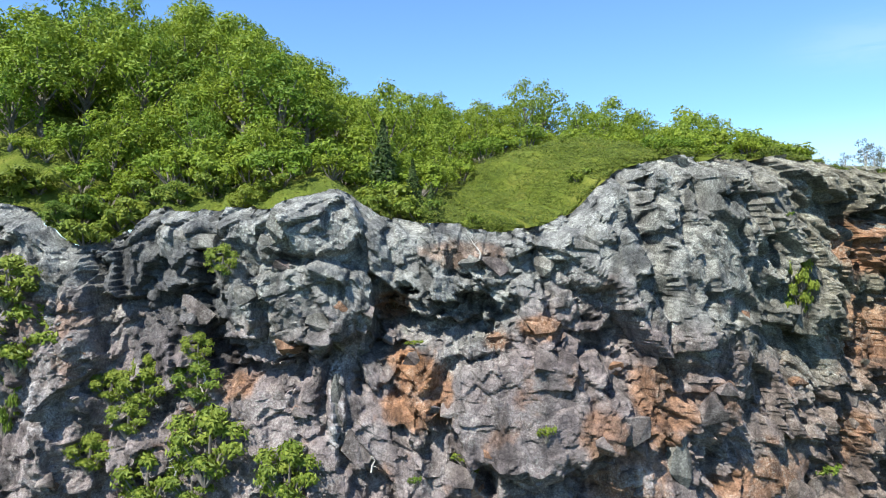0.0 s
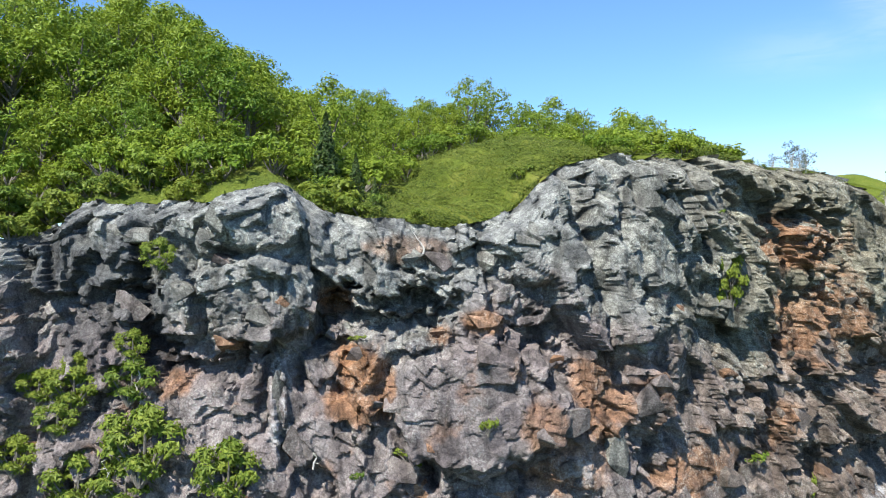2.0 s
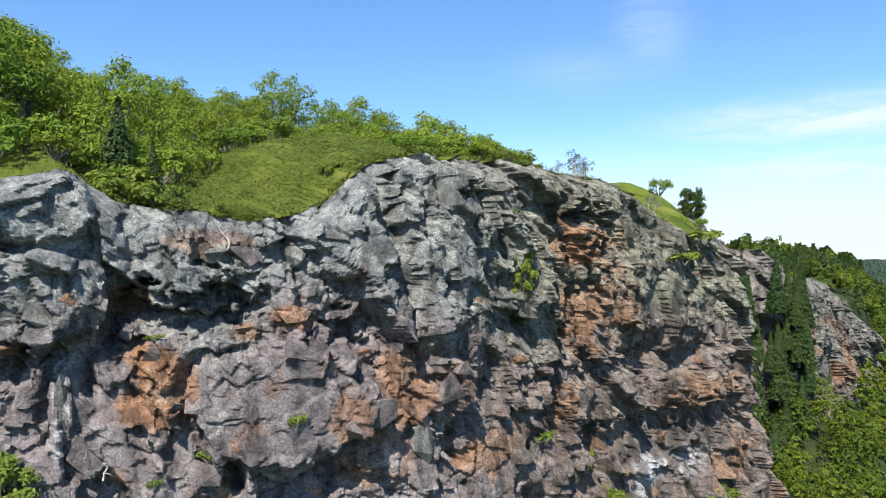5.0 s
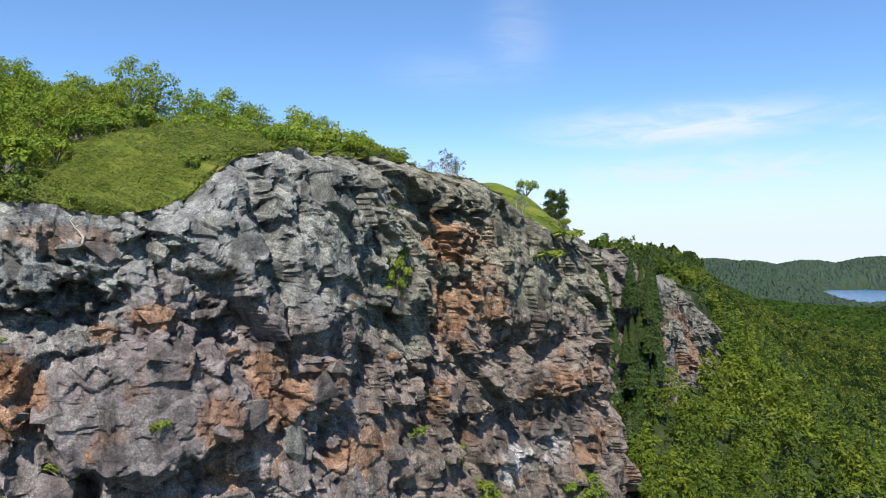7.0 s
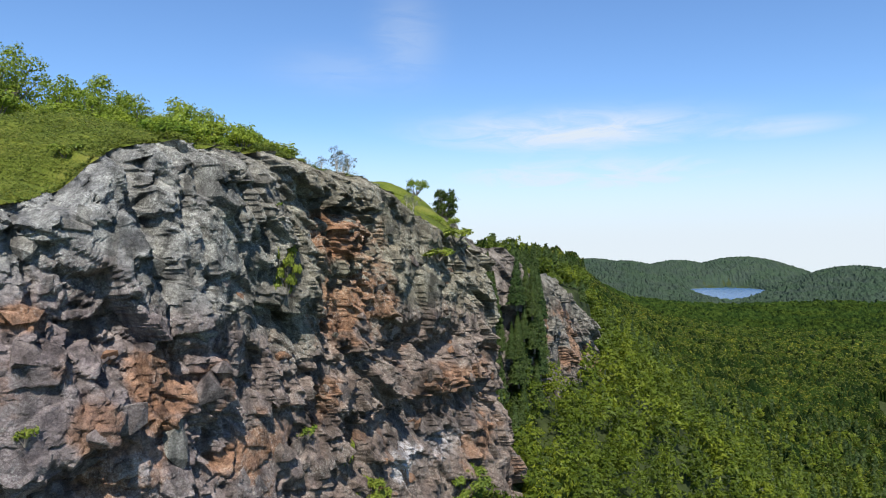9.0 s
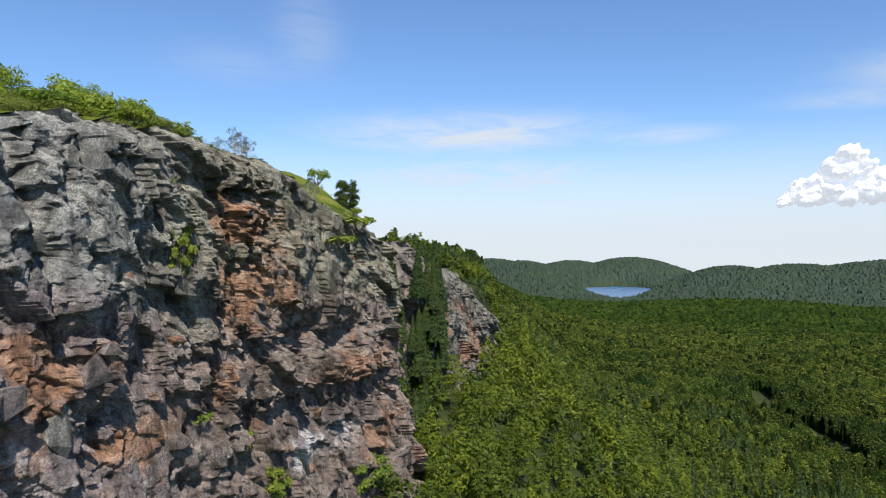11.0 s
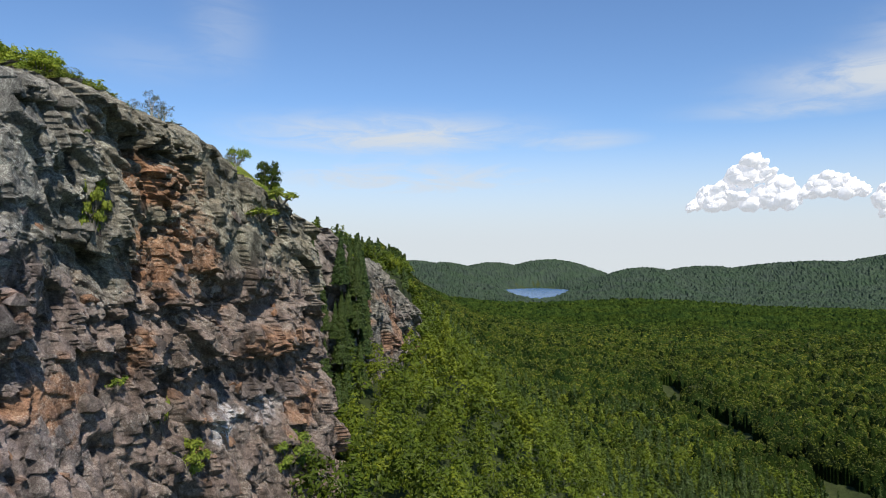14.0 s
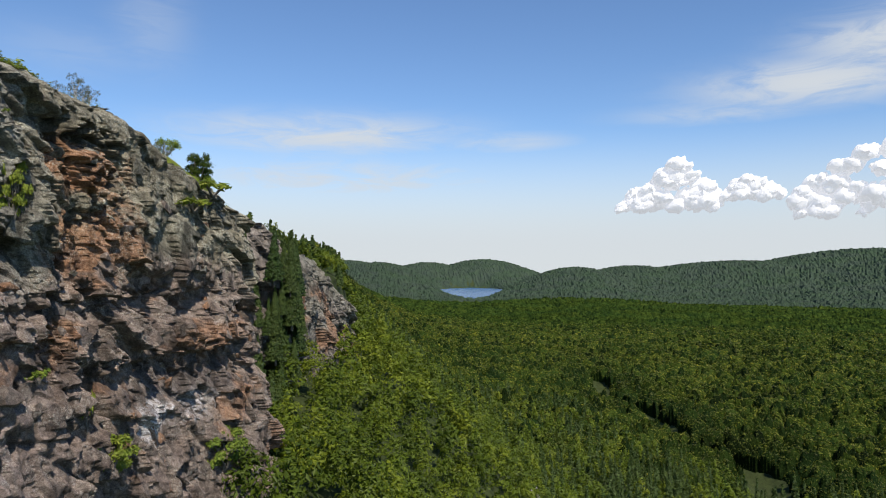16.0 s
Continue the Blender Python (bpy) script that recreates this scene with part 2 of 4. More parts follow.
def facets(u, v, seed, tilt=1.0, step=1.0, jut=0.0):
    """Blocky relief: each cell of a jittered lattice is a tilted plane, whose foot may jut out. Also gives the distance to the cell's edge and the cell's number."""
    i0, j0 = np.floor(u), np.floor(v)
    best = np.full(u.shape, 1e9)
    second = np.full(u.shape, 1e9)
    val = np.zeros(u.shape)
    rnd = np.zeros(u.shape)
    for di in (-1, 0, 1):
        for dj in (-1, 0, 1):
            i, j = i0 + di, j0 + dj
            du = u - (i + 0.1 + 0.8 * hash3(i, j, seed))
            dv = v - (j + 0.1 + 0.8 * hash3(i, j, seed + 1))
            d = np.abs(du) ** 2.6 + np.abs(dv) ** 2.6
            r = hash3(i, j, seed + 2)
            h = (r - 0.5) * step + tilt * ((hash3(i, j, seed + 3) - 0.5) * du + (hash3(i, j, seed + 4) - 0.5) * dv)
            h = h - jut * dv * (0.3 + 0.9 * hash3(i, j, seed + 5))
            near = d < best
            second = np.where(near, best, np.minimum(second, d))
            val = np.where(near, h, val)
            rnd = np.where(near, r, rnd)
            best = np.where(near, d, best)
    return val, second - best, rnd


def smooth(a, b, x):
    t = np.clip((x - a) / (b - a), 0, 1)
    return t * t * (3 - 2 * t)


def mesh_np(name, verts, faces, mat, attrs=None, shade=False):
    """A mesh from numpy arrays: faces all of one size."""
    me = bpy.data.meshes.new(name)
    n, k = faces.shape
    me.vertices.add(len(verts))
    me.vertices.foreach_set("co", np.ascontiguousarray(verts, dtype=np.float32).ravel())
    me.loops.add(n * k)
    me.loops.foreach_set("vertex_index", np.ascontiguousarray(faces, dtype=np.int32).ravel())
    me.polygons.add(n)
    me.polygons.foreach_set("loop_start", np.arange(0, n * k, k, dtype=np.int32))
    me.polygons.foreach_set("use_smooth", np.full(n, shade))
    me.materials.append(mat)
    for key, values in (attrs or {}).items():
        a = me.attributes.new(key, "FLOAT", "POINT")
        a.data.foreach_set("value", np.ascontiguousarray(values, dtype=np.float32).ravel())
    me.update(calc_edges=True)
    return me


def leaf_quads(rng, centres, outward, size, droop=0.0):
    """Small folded leaf sprays at the centres, facing roughly outward."""
    n = len(centres)
    nrm = outward + rng.normal(0, 0.42, (n, 3)) + np.array([0, 0, 0.25])
    nrm /= np.linalg.norm(nrm, axis=1, keepdims=True)
    ref = rng.normal(0, 1, (n, 3))
    a = np.cross(nrm, ref)
    a /= np.linalg.norm(a, axis=1, keepdims=True)
    b = np.cross(nrm, a)
    ln = (size * rng.uniform(0.6, 1.4, n))[:, None]
    wd = ln * rng.uniform(0.38, 0.7, n)[:, None]
    fold = nrm * ln * 0.16
    p = np.stack([centres - a * ln * 0.55, centres + b * wd * 0.5 - fold, centres + a * ln * 0.55, centres - b * wd * 0.5 - fold], 1)
    return p.reshape(-1, 3)


def grid_faces(rows, cols, flip=False):
    i = np.arange(rows - 1)[:, None] * cols + np.arange(cols - 1)[None]
    q = np.stack([i, i + 1, i + cols + 1, i + cols], -1).reshape(-1, 4)
    return q[:, ::-1] if flip else q


def part(name, bm, material, parent, label=""):
    """One bmesh as one mesh object under a thing."""
    me = bpy.data.meshes.new(name)
    bm.to_mesh(me)
    bm.free()
    me.materials.append(material)
    return hang(name, me, parent, label)


def hang(name, me, parent, label=""):
    ob = new(name, me)
    ob.parent = parent
    if label:
        tagged(ob, label)
    return ob


# ---------------------------------------------------------------- plan of the escarpment
# x, y and height of the rim
RIM = [(-90, 46, 8), (-55, 38, 6), (-30, 34.5, 4.2), (-22, 34.1, 3.7), (-19, 34.0, 1.7), (-15, 33.8, 3.7), (-11, 33.5, 3.5), (-7, 33.2, 4.4), (-5, 33.5, 4.3),
       (-4, 33.7, 3.5), (-1.5, 34.0, 2.8), (3, 33.6, 2.5), (5.7, 33.8, 3.2), (7.3, 34.0, 4.4), (9.2, 34.4, 5.6), (11.5, 35.0, 6.2), (16, 37.2, 6.5), (21, 40, 6.7),
       (30, 45.3, 6.5), (35, 48, 4.7), (38, 49.8, 3.8), (44, 53, 3.1), (46.8, 54.4, 2.1), (49.4, 57, 1.4), (50.8, 61, 4.2), (53, 66, 5.9), (58, 74, 6.8), (67, 84, 6.6)]


def spline(points, step):
    """A smooth line through points, at even steps of its length in plan."""
    p = np.array(points, float)
    out = []
    for k in range(len(p) - 1):
        a, b, c, d = p[max(k - 1, 0)], p[k], p[k + 1], p[min(k + 2, len(p) - 1)]
        t = np.linspace(0, 1, 60, endpoint=False)[:, None]
        m1, m2 = (c - a) / 2, (d - b) / 2
        out.append((2 * t**3 - 3 * t**2 + 1) * b + (t**3 - 2 * t**2 + t) * m1 + (-2 * t**3 + 3 * t**2) * c + (t**3 - t**2) * m2)
    q = np.concatenate(out + [p[-1:]])
    run = np.r_[0, np.cumsum(np.hypot(*np.diff(q[:, :2], axis=0).T))]
    s = np.arange(0, run[-1], step)
    return np.stack([np.interp(s, run, q[:, n]) for n in range(3)], -1), s


def normals(line):
    d = np.gradient(line[:, :2], axis=0)
    d /= np.linalg.norm(d, axis=1, keepdims=True)
    return np.stack([d[:, 1], -d[:, 0]], -1)


CLIFF_BASE = -27.0

CS, ROWS_STEP = 0.12, 0.118
LINE, LINE_S = spline(RIM, CS)
LINE_N = normals(LINE)
# s is the run along the rim; S0 lies where the rim crosses x = 0
S0 = float(np.interp(0.0, LINE[:, 0], LINE_S))


def rim_at(s):
    return [np.interp(s + S0, LINE_S, LINE[:, n]) for n in range(3)]


def rim_normal(s):
    nx, ny = (np.interp(s + S0, LINE_S, LINE_N[:, n]) for n in range(2))
    ln = np.hypot(nx, ny)
    return nx / ln, ny / ln


# hollows under overhangs: run, height of the roof, half length, height, depth
HOLLOWS = [
    (-0.6, -1.1, 3.0, 1.9, 2.0), (-8.7, -3.4, 2.6, 1.5, 1.4), (6.3, -2.4, 2.2, 1.3, 0.9), (24.2, 4.2, 2.4, 1.7, 1.5), (28.0, 4.5, 3.0, 1.9, 1.4), (25.6, 2.0, 2.6, 1.4, 1.0), (28.6, 1.2, 2.6, 1.8, 1.1), (26.6, -1.0, 2.4, 1.2, 0.8), (32.8, -5.8, 13.0, 2.8, 1.0),
    (37.8, -10.6, 12.5, 4.6, 1.1), (51.0, -12.2, 4.0, 3.4, 0.8), (5.4, -9.2, 3.0, 1.6, 0.9), (-13.2, 0.0, 1.3, 1.6, 0.8), (1.7, 0.3, 1.6, 1.0, 0.6), (7.0, -4.3, 1.6, 1.0, 0.6),
]
# swells and buttresses: run, height, half length, half height, how far they stand out
SWELLS = [
    (-21.6, -3.4, 4.2, 8.0, 0.9), (-6.9, 2.8, 2.4, 1.6, 0.9), (-6.6, -1.1, 3.0, 2.0, 0.8), (3.6, -6.2, 4.2, 2.8, 0.9), (7.5, -6.5, 1.3, 1.3, 0.7), (12.1, -5.9, 1.5, 1.4, 0.6),
    (-1.9, -4.2, 1.2, 1.1, 0.5), (-5.6, -5.6, 0.4, 1.6, 0.45), (14.4, 2.6, 4.2, 3.2, 0.5), (-1.8, -6.5, 1.2, 1.2, 0.3), (6.8, 1.1, 2.2, 1.6, 0.5), (34.7, -2.1, 6.1, 2.7, 0.5),
    (46.1, -8.8, 6.0, 2.1, 0.7), (47.5, -4.1, 7.0, 3.2, 0.6),
]
# clefts that run down the face: run at the top, run at the foot, top, foot, half width, depth
CLEFTS = [
    (9.1, 9.9, 4.8, -1.1, 0.6, 1.4), (-11.8, -11.5, 1.6, -4.1, 0.7, 1.2), (-17.8, -17.6, 1.6, -1.7, 0.4, 1.1), (-0.5, 1.5, -6.6, -10.1, 0.4, 0.9), (-7.4, -7.3, -3.7, -6.5, 0.2, 0.5),
    (-6.2, -5.9, -4.3, -7.4, 0.2, 0.6), (10.2, 12.8, -2.7, -9.9, 0.5, 0.8), (6.1, 6.8, -5.3, -7.7, 0.2, 0.5), (18.5, 21.5, 4.9, -1.6, 0.6, 0.8), (13.0, 14.6, 5.6, 1.0, 0.3, 0.7), (15.6, 17.4, 5.0, -1.0, 0.3, 0.6), (10.9, 11.4, 5.4, 2.0, 0.3, 0.7), (3.6, 4.6, 2.0, -1.2, 0.3, 0.7),
]
# rust-coloured rock: run, height, half length, half height, strength
RUST = [
    (-1.9, -4.2, 1.4, 1.3, 1.0), (-1.8, -6.1, 1.4, 1.2, 0.9), (2.0, -2.8, 1.0, 0.6, 0.9), (4.1, -2.1, 1.1, 0.6, 0.9), (9.9, -5.9, 1.6, 1.7, 0.8), (-10.5, -4.8, 1.0, 0.6, 0.8),
    (6.5, -6.5, 0.9, 1.2, 0.7), (-3.1, -1.1, 0.8, 0.6, 0.9), (15.4, -10.0, 2.2, 1.3, 0.8), (7.9, -9.0, 2.1, 1.2, 0.7), (12.1, -5.2, 1.4, 0.7, 0.6), (22.1, -9.3, 1.5, 0.9, 0.6),
    (0.7, 1.3, 1.8, 0.6, 0.5), (26.2, 1.7, 4.2, 2.1, 0.9), (27.4, -2.4, 4.8, 2.4, 0.85), (42.3, -10.3, 6.2, 1.6, 0.7), (23.5, -8.0, 2.0, 1.0, 0.7), (47.3, -16.0, 3.0, 1.9, 0.7),
    (-0.5, -5.4, 0.5, 1.6, 0.8),
]
# darker rock, partly inside clefts and hollows: run, height, half length, half height, strength
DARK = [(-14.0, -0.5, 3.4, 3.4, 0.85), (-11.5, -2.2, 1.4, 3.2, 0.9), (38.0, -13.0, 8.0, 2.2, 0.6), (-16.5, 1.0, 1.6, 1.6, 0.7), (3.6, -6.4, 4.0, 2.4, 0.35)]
# broad smooth joint faces: run, height, half length, half height, slant
SLABS = [(3.4, -6.0, 3.6, 2.2, 0.05), (-4.0, -7.0, 1.2, 2.0, -0.1), (-8.8, -6.6, 1.6, 2.2, 0.06), (-6.4, -7.2, 0.8, 2.6, 0.12), (13.4, 0.6, 1.1, 2.4, -0.25),
         (6.9, 0.9, 1.4, 1.3, 0.1), (17.0, -10.5, 2.4, 2.0, 0.05), (9.0, -9.4, 1.8, 1.2, -0.06), (-0.2, -8.4, 1.2, 1.6, 0.1), (38.0, -2.0, 3.4, 2.2, 0.1)]
PALE = [(33.6, -15.4, 2.4, 1.5, 1.0), (41.1, -15.5, 3.0, 1.6, 0.6), (8.5, -9.2, 1.1, 0.8, 0.5), (-5.5, -5.9, 0.5, 1.9, 0.8), (-20.6, -6.1, 2.0, 1.6, 0.6)]


def relief(s, z):
    """How far the rock stands out of the plan line, in metres."""
    warp = (fbm(s * 0.2, z * 0.2, 5, 2) - 0.5) * 1.4
    # the beds rise gently at first and dip along the farther part of the face
    dip = -0.32 * s + 0.55 * np.logaddexp(0, (s - 13) / 3.0) * 3.0
    u, v = s + 0.30 * z + warp, z + 0.8 * dip + warp * 0.6
    big, _, _ = facets(u / 3.6, v / 4.6, 11, 1.7, 0.8, 0.3)
    mid, mide, _ = facets((s + 0.30 * z + warp * 0.4) / 1.35, (z + dip + warp * 0.4) / 1.8, 23, 1.9, 0.75, 0.35)
    sml, smle, _ = facets((s + 0.34 * z + warp * 0.3) / 0.7, (z + dip + warp * 0.2) / 0.9, 37, 1.9, 0.75, 0.3)
    chip, _, _ = facets((s + 0.2 * z) / 0.34, (z + dip) / 0.45, 45, 1.6, 0.8, 0.2)
    fine = 1 - 0.35 * smooth(28, 40, s)
    sml, chip = sml * fine, chip * fine
    d = 1.25 * big + 0.72 * mid + 0.34 * sml + 0.16 * chip + 0.8 * (fbm(s * 0.12, z * 0.10, 71, 2) - 0.5)
    d = d - 0.22 * np.exp(-(mide / 0.05) ** 2) * smooth(0.48, 0.58, fbm(s * 0.3, z * 0.3, 61, 3))
    edge1 = facets((s + 0.45 * z) / 1.3, (z - 0.32 * s) / 1.0, 81, 0.5, 0.75)[0]
    edge2 = facets((s + 0.5 * z) / 0.5, (z - 0.36 * s) / 0.42, 85, 0.3, 0.22)[0]
    ragged = edge1 + edge2
    for s0, z0, hl, hh, lean in SLABS:
        flat = smooth(1.2, 0.8, np.maximum(np.abs(s - s0 + 0.15 * (z - z0)) / hl, np.abs(z - z0 - 0.1 * (s - s0)) / hh) + ragged * 0.4)
        d = d * (1 - 0.62 * flat) + flat * (0.2 + lean * (s - s0) - 0.05 * (z - z0))
    for s0, z0, hl, h, depth in HOLLOWS:
        roof = z0 + ragged * 1.6
        along = smooth(1.15, 0.75, np.abs(s - s0) / hl + ragged * 0.5)
        down = np.clip((z - (roof - h)) / h, 0, 1)
        d = d - depth * along * np.where(z < roof, down ** 0.7, 0)
    for s0, z0, hl, hh, out in SWELLS:
        r = (np.abs((s - s0) / hl) ** 2.6 + np.abs((z - z0) / hh) ** 2.6) + ragged * 0.5
        d = d + out * smooth(1.25, 0.6, r)
    for sa, sb, zt, zb, w, depth in CLEFTS:
        f = np.clip((zt - z) / (zt - zb), 0, 1)
        mid_s = sa + (sb - sa) * f + ragged * 0.7
        d = d - depth * smooth(1.3, 0.5, np.abs(s - mid_s) / w) * smooth(zt + 1.5, zt, z) * smooth(zb - 1, zb + 1, z)
    return d


def patch(s, z, spots, seed):
    """Ragged patches with soft edges, for rust, pale and dark rock."""
    n = fbm(s * 0.7, z * 0.7, seed, 5, 0.6)
    out = np.zeros(s.shape)
    for s0, z0, hl, hh, k in spots:
        r = np.sqrt(((s - s0) / hl) ** 2 + ((z - z0) / hh) ** 2)
        out = np.maximum(out, k * smooth(1.25, 0.6, r + (n - 0.5) * 1.8))
    return out


def rim_ragged(s):
    return (fbm(s * 0.45, s * 0 + 3.0, 91, 4) - 0.5) * 0.7 + 0.3 * facets(s / 1.3, s * 0 + 0.4, 95, 0.5, 1.0)[0]


def foot_spread(s):
    return 0.03 + 0.13 * smooth(34, 52, s)


def build_cliff():
    lo, hi = -32.0, 94.0
    s = np.r_[np.arange(lo, -23, 0.16), np.arange(-23, 31, 0.092), np.arange(31, hi, 0.15)]
    x, y, top = rim_at(s)
    nx, ny = rim_normal(s)
    top = top + rim_ragged(s)
    v = np.r_[np.arange(0, 0.52, 0.0028), np.linspace(0.52, 1, 100)][:, None]
    rows = len(v)
    z = top[None] - v * (top[None] - CLIFF_BASE)
    ss = np.broadcast_to(s[None], z.shape)
    d = relief(ss, z)
    # slightly worn edges
    worn = d.copy()
    worn[1:-1, 1:-1] = 0.6 * d[1:-1, 1:-1] + 0.14 * (d[1:-1, :-2] + d[1:-1, 2:]) + 0.06 * (d[:-2, 1:-1] + d[2:, 1:-1])
    d = worn
    below = top[None] - z
    # the lip leans back to the turf, the foot spreads
    d = d - 1.6 * smooth(1.5, 0.0, below) ** 2 + foot_spread(ss) * below
    px, py = x + nx * d, y + ny * d
    jig = (hash3(np.round(ss * 50), np.round(z * 50), 7) - 0.5) * 0.05
    verts = np.stack([px, py, z + jig], -1).reshape(-1, 3)
    n1 = fbm(ss * 0.16, z * 0.2, 131, 4)
    warm = smooth(-0.2, -4.5, z - (n1 - 0.5) * 9 + 0.06 * (ss - 5)) * 0.9
    n2 = fbm(ss * 0.55, z * 0.5, 141, 5, 0.6)
    rust = np.maximum(patch(ss, z, RUST, 151), 0.55 * smooth(0.63, 0.74, n2) * warm)
    lichen = np.clip(1.1 - 0.75 * warm + 0.2, 0, 1)
    pale = patch(ss, z, PALE, 161)
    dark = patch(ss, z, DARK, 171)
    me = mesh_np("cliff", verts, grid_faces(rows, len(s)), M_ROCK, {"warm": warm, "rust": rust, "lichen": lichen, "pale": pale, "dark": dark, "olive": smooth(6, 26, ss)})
    ob = new("cliff", me)
    tagged(ob, "tall jointed basalt cliff, grey lichen over rust-brown rock", "cliff", kind="structure")
    return ob


# ---------------------------------------------------------------- land behind the rim
IN_X, IN_Y = -0.35, 0.937


def rim_lip(s):
    """Where the rock ends and the turf begins."""
    x, y, top = rim_at(s)
    nx, ny = rim_normal(s)
    top = top + rim_ragged(s)
    d = relief(s, top) - 1.6
    return x + nx * d, y + ny * d, top


def plateau_rise(x, w):
    """Height of the land above the rim at w metres behind it."""
    k = np.interp(x, [-60, -30, -16, -7, 1, 8, 14, 28, 33, 50, 60], [0.60, 0.57, 0.46, 0.31, 0.25, 0.22, 0.14, 0.12, 0.6, 1.0, 0.8])
    cap = np.interp(x, [-60, -30, -16, -7, 1, 8, 14, 28, 33, 50, 60], [34, 28, 17, 9.5, 6.6, 5.8, 3.0, 2.2, 4.0, 5.4, 4.0])
    lin = k * np.maximum(w - 0.4, 0)
    return cap * (1 - np.exp(-(lin / cap) * 1.15))


def plateau_xyz(s, w):
    """A place on the land behind the rim."""
    x, y, top = rim_lip(s)
    x, y = x + IN_X * w, y + IN_Y * w
    rel = fbm(x * 0.2, y * 0.2, 201, 4)
    return x, y, top + plateau_rise(x, w) + (rel - 0.5) * 1.6 * smooth(0, 10, w)


def build_plateau():
    s = np.arange(-80, 94, 0.36)
    w = np.r_[0, 0.4, 0.9, 1.4, 2, np.arange(2.6, 30, 0.7), np.geomspace(30, 190, 36)]
    ss, ww = np.meshgrid(s, w)
    x, y, z = plateau_xyz(ss, ww)
    me = mesh_np("plateau_ground", np.stack([x, y, z], -1).reshape(-1, 3), grid_faces(*ss.shape), M_MEADOW, shade=True)
    return tagged(new("plateau_ground", me), "green turf and low heath along the cliff top", "ground", kind="structure")


# ---------------------------------------------------------------- valley
SECOND = [(64, 83, 5.5), (70, 83.5, 4.2), (75, 83, 3.4), (80, 84.1, 2.6), (88, 88.5, 0.2), (96.6, 92.9, -2.1), (104, 96.4, -2.6), (110, 99.2, -3.8), (119, 103.7, -6.6), (127, 107.6, -11.5), (138, 116, -18)]
SKIRT = [(-600, 120), (-90, 46), (-30, 34.5), (11, 35), (52, 57.8), (57, 67), (62, 76), (69, 83), (76, 83.5), (88, 88.2), (96.6, 92.6), (110, 98.8), (127, 107.2), (160, 133), (235, 199), (330, 280), (700, 600), (2500, 2150)]


def valley_d(x, y):
    """Signed distance from the line of the escarpment, positive on the valley side."""
    best = np.full(x.shape, 1e9)
    sign = np.ones(x.shape)
    p = np.array(SKIRT, float)
    for (ax, ay), (bx, by) in zip(p[:-1], p[1:]):
        dx, dy = bx - ax, by - ay
        t = np.clip(((x - ax) * dx + (y - ay) * dy) / (dx * dx + dy * dy), 0, 1)
        ex, ey = x - ax - t * dx, y - ay - t * dy
        d = np.hypot(ex, ey)
        side = np.where(dx * ey - dy * ex < 0, 1.0, -1.0)
        sign = np.where(d < best, side, sign)
        best = np.minimum(d, best)
    return best * sign


# wooded hills: bearing in degrees, distance, height over the valley floor, half width across, half depth
HILLS = [(52.5, 2700, 112, 190, 500), (61.0, 4000, 138, 300, 420), (56.5, 4000, 122, 260, 420), (68.5, 2600, 92, 190, 500), (73.0, 3000, 98, 260, 500),
         (81.0, 3100, 118, 520, 420), (89.5, 3250, 165, 560, 450), (98.0, 3100, 200, 600, 450), (110.0, 3000, 215, 520, 450), (50, 3600, 130, 260, 500)]
LAKE_Z = -103.5


def brook(x, y, r, d, half):
    """How near a place is to the brook that winds through the valley wood."""
    line = 125 + 0.14 * r + 10 * np.sin(r * 0.021) + 6 * np.sin(r * 0.057)
    return np.exp(-(((d - line) / half) ** 2)) * smooth(200, 260, r) * smooth(680, 560, r)


def ground_z(x, y):
    d = valley_d(x, y)
    r = np.hypot(x, y)
    b = np.degrees(np.arctan2(x, y))
    prof = np.interp(d, [-400, -60, -24, -8, -2.5, 0, 20, 48, 72, 120, 210, 400, 800], [4, 1.5, -1, -4, -7, -24, -40, -67, -84, -93, -101, -104, -105])
    prof = prof + 6 * smooth(150, 112, r) * smooth(1, -3, d) * smooth(58, 66, x)
    far = smooth(300, 900, r)
    # escarpment as a plain slope far away
    back = np.interp(d, [-160, -40, -5, 40, 110, 260], [3, 0, -12, -50, -84, -103])
    z = prof * (1 - far) + back * far
    z = z + (fbm(x * 0.006, y * 0.006, 301, 4) - 0.5) * 9 * smooth(40, 200, d)
    for hb, hd, hh, wa, wd in HILLS:
        cx, cy = math.sin(radians(hb)) * hd, math.cos(radians(hb)) * hd
        ux, uy = cx / hd, cy / hd
        along, across = (x - cx) * ux + (y - cy) * uy, (x - cx) * -uy + (y - cy) * ux
        z = np.maximum(z, LAKE_Z + 1 + hh * np.exp(-((np.abs(across) / wa) ** 2.2) * 0.7 - (along / wd) ** 2 * 0.7))
    # the lake's bed
    lb = (b - 60.0) / 3.0
    lr = (r - 2760) / 640
    shore = smooth(1.55, 1.0, lb ** 2 + lr ** 2)
    z = z * (1 - shore) + (LAKE_Z - 4) * shore
    # a brook's dark gap through the woods
    gap = brook(x, y, r, d, 8.0)
    return z - 8 * gap


def build_ground():
    th = np.radians(np.r_[np.arange(-180, 30, 4.0), np.arange(30, 100, 0.35), np.arange(100, 181, 4.0)])
    r = np.r_[np.array([2.0, 10, 20]), np.geomspace(28, 4800, 170)]
    tt, rr = np.meshgrid(th, r)
    x, y = np.sin(tt) * rr, np.cos(tt) * rr
    me = mesh_np("ground", np.stack([x, y, ground_z(x, y)], -1).reshape(-1, 3), grid_faces(*tt.shape, flip=True), M_SOIL, shade=True)
    return tagged(new("ground", me), "wooded valley floor and slopes reaching the horizon", "ground", kind="structure")


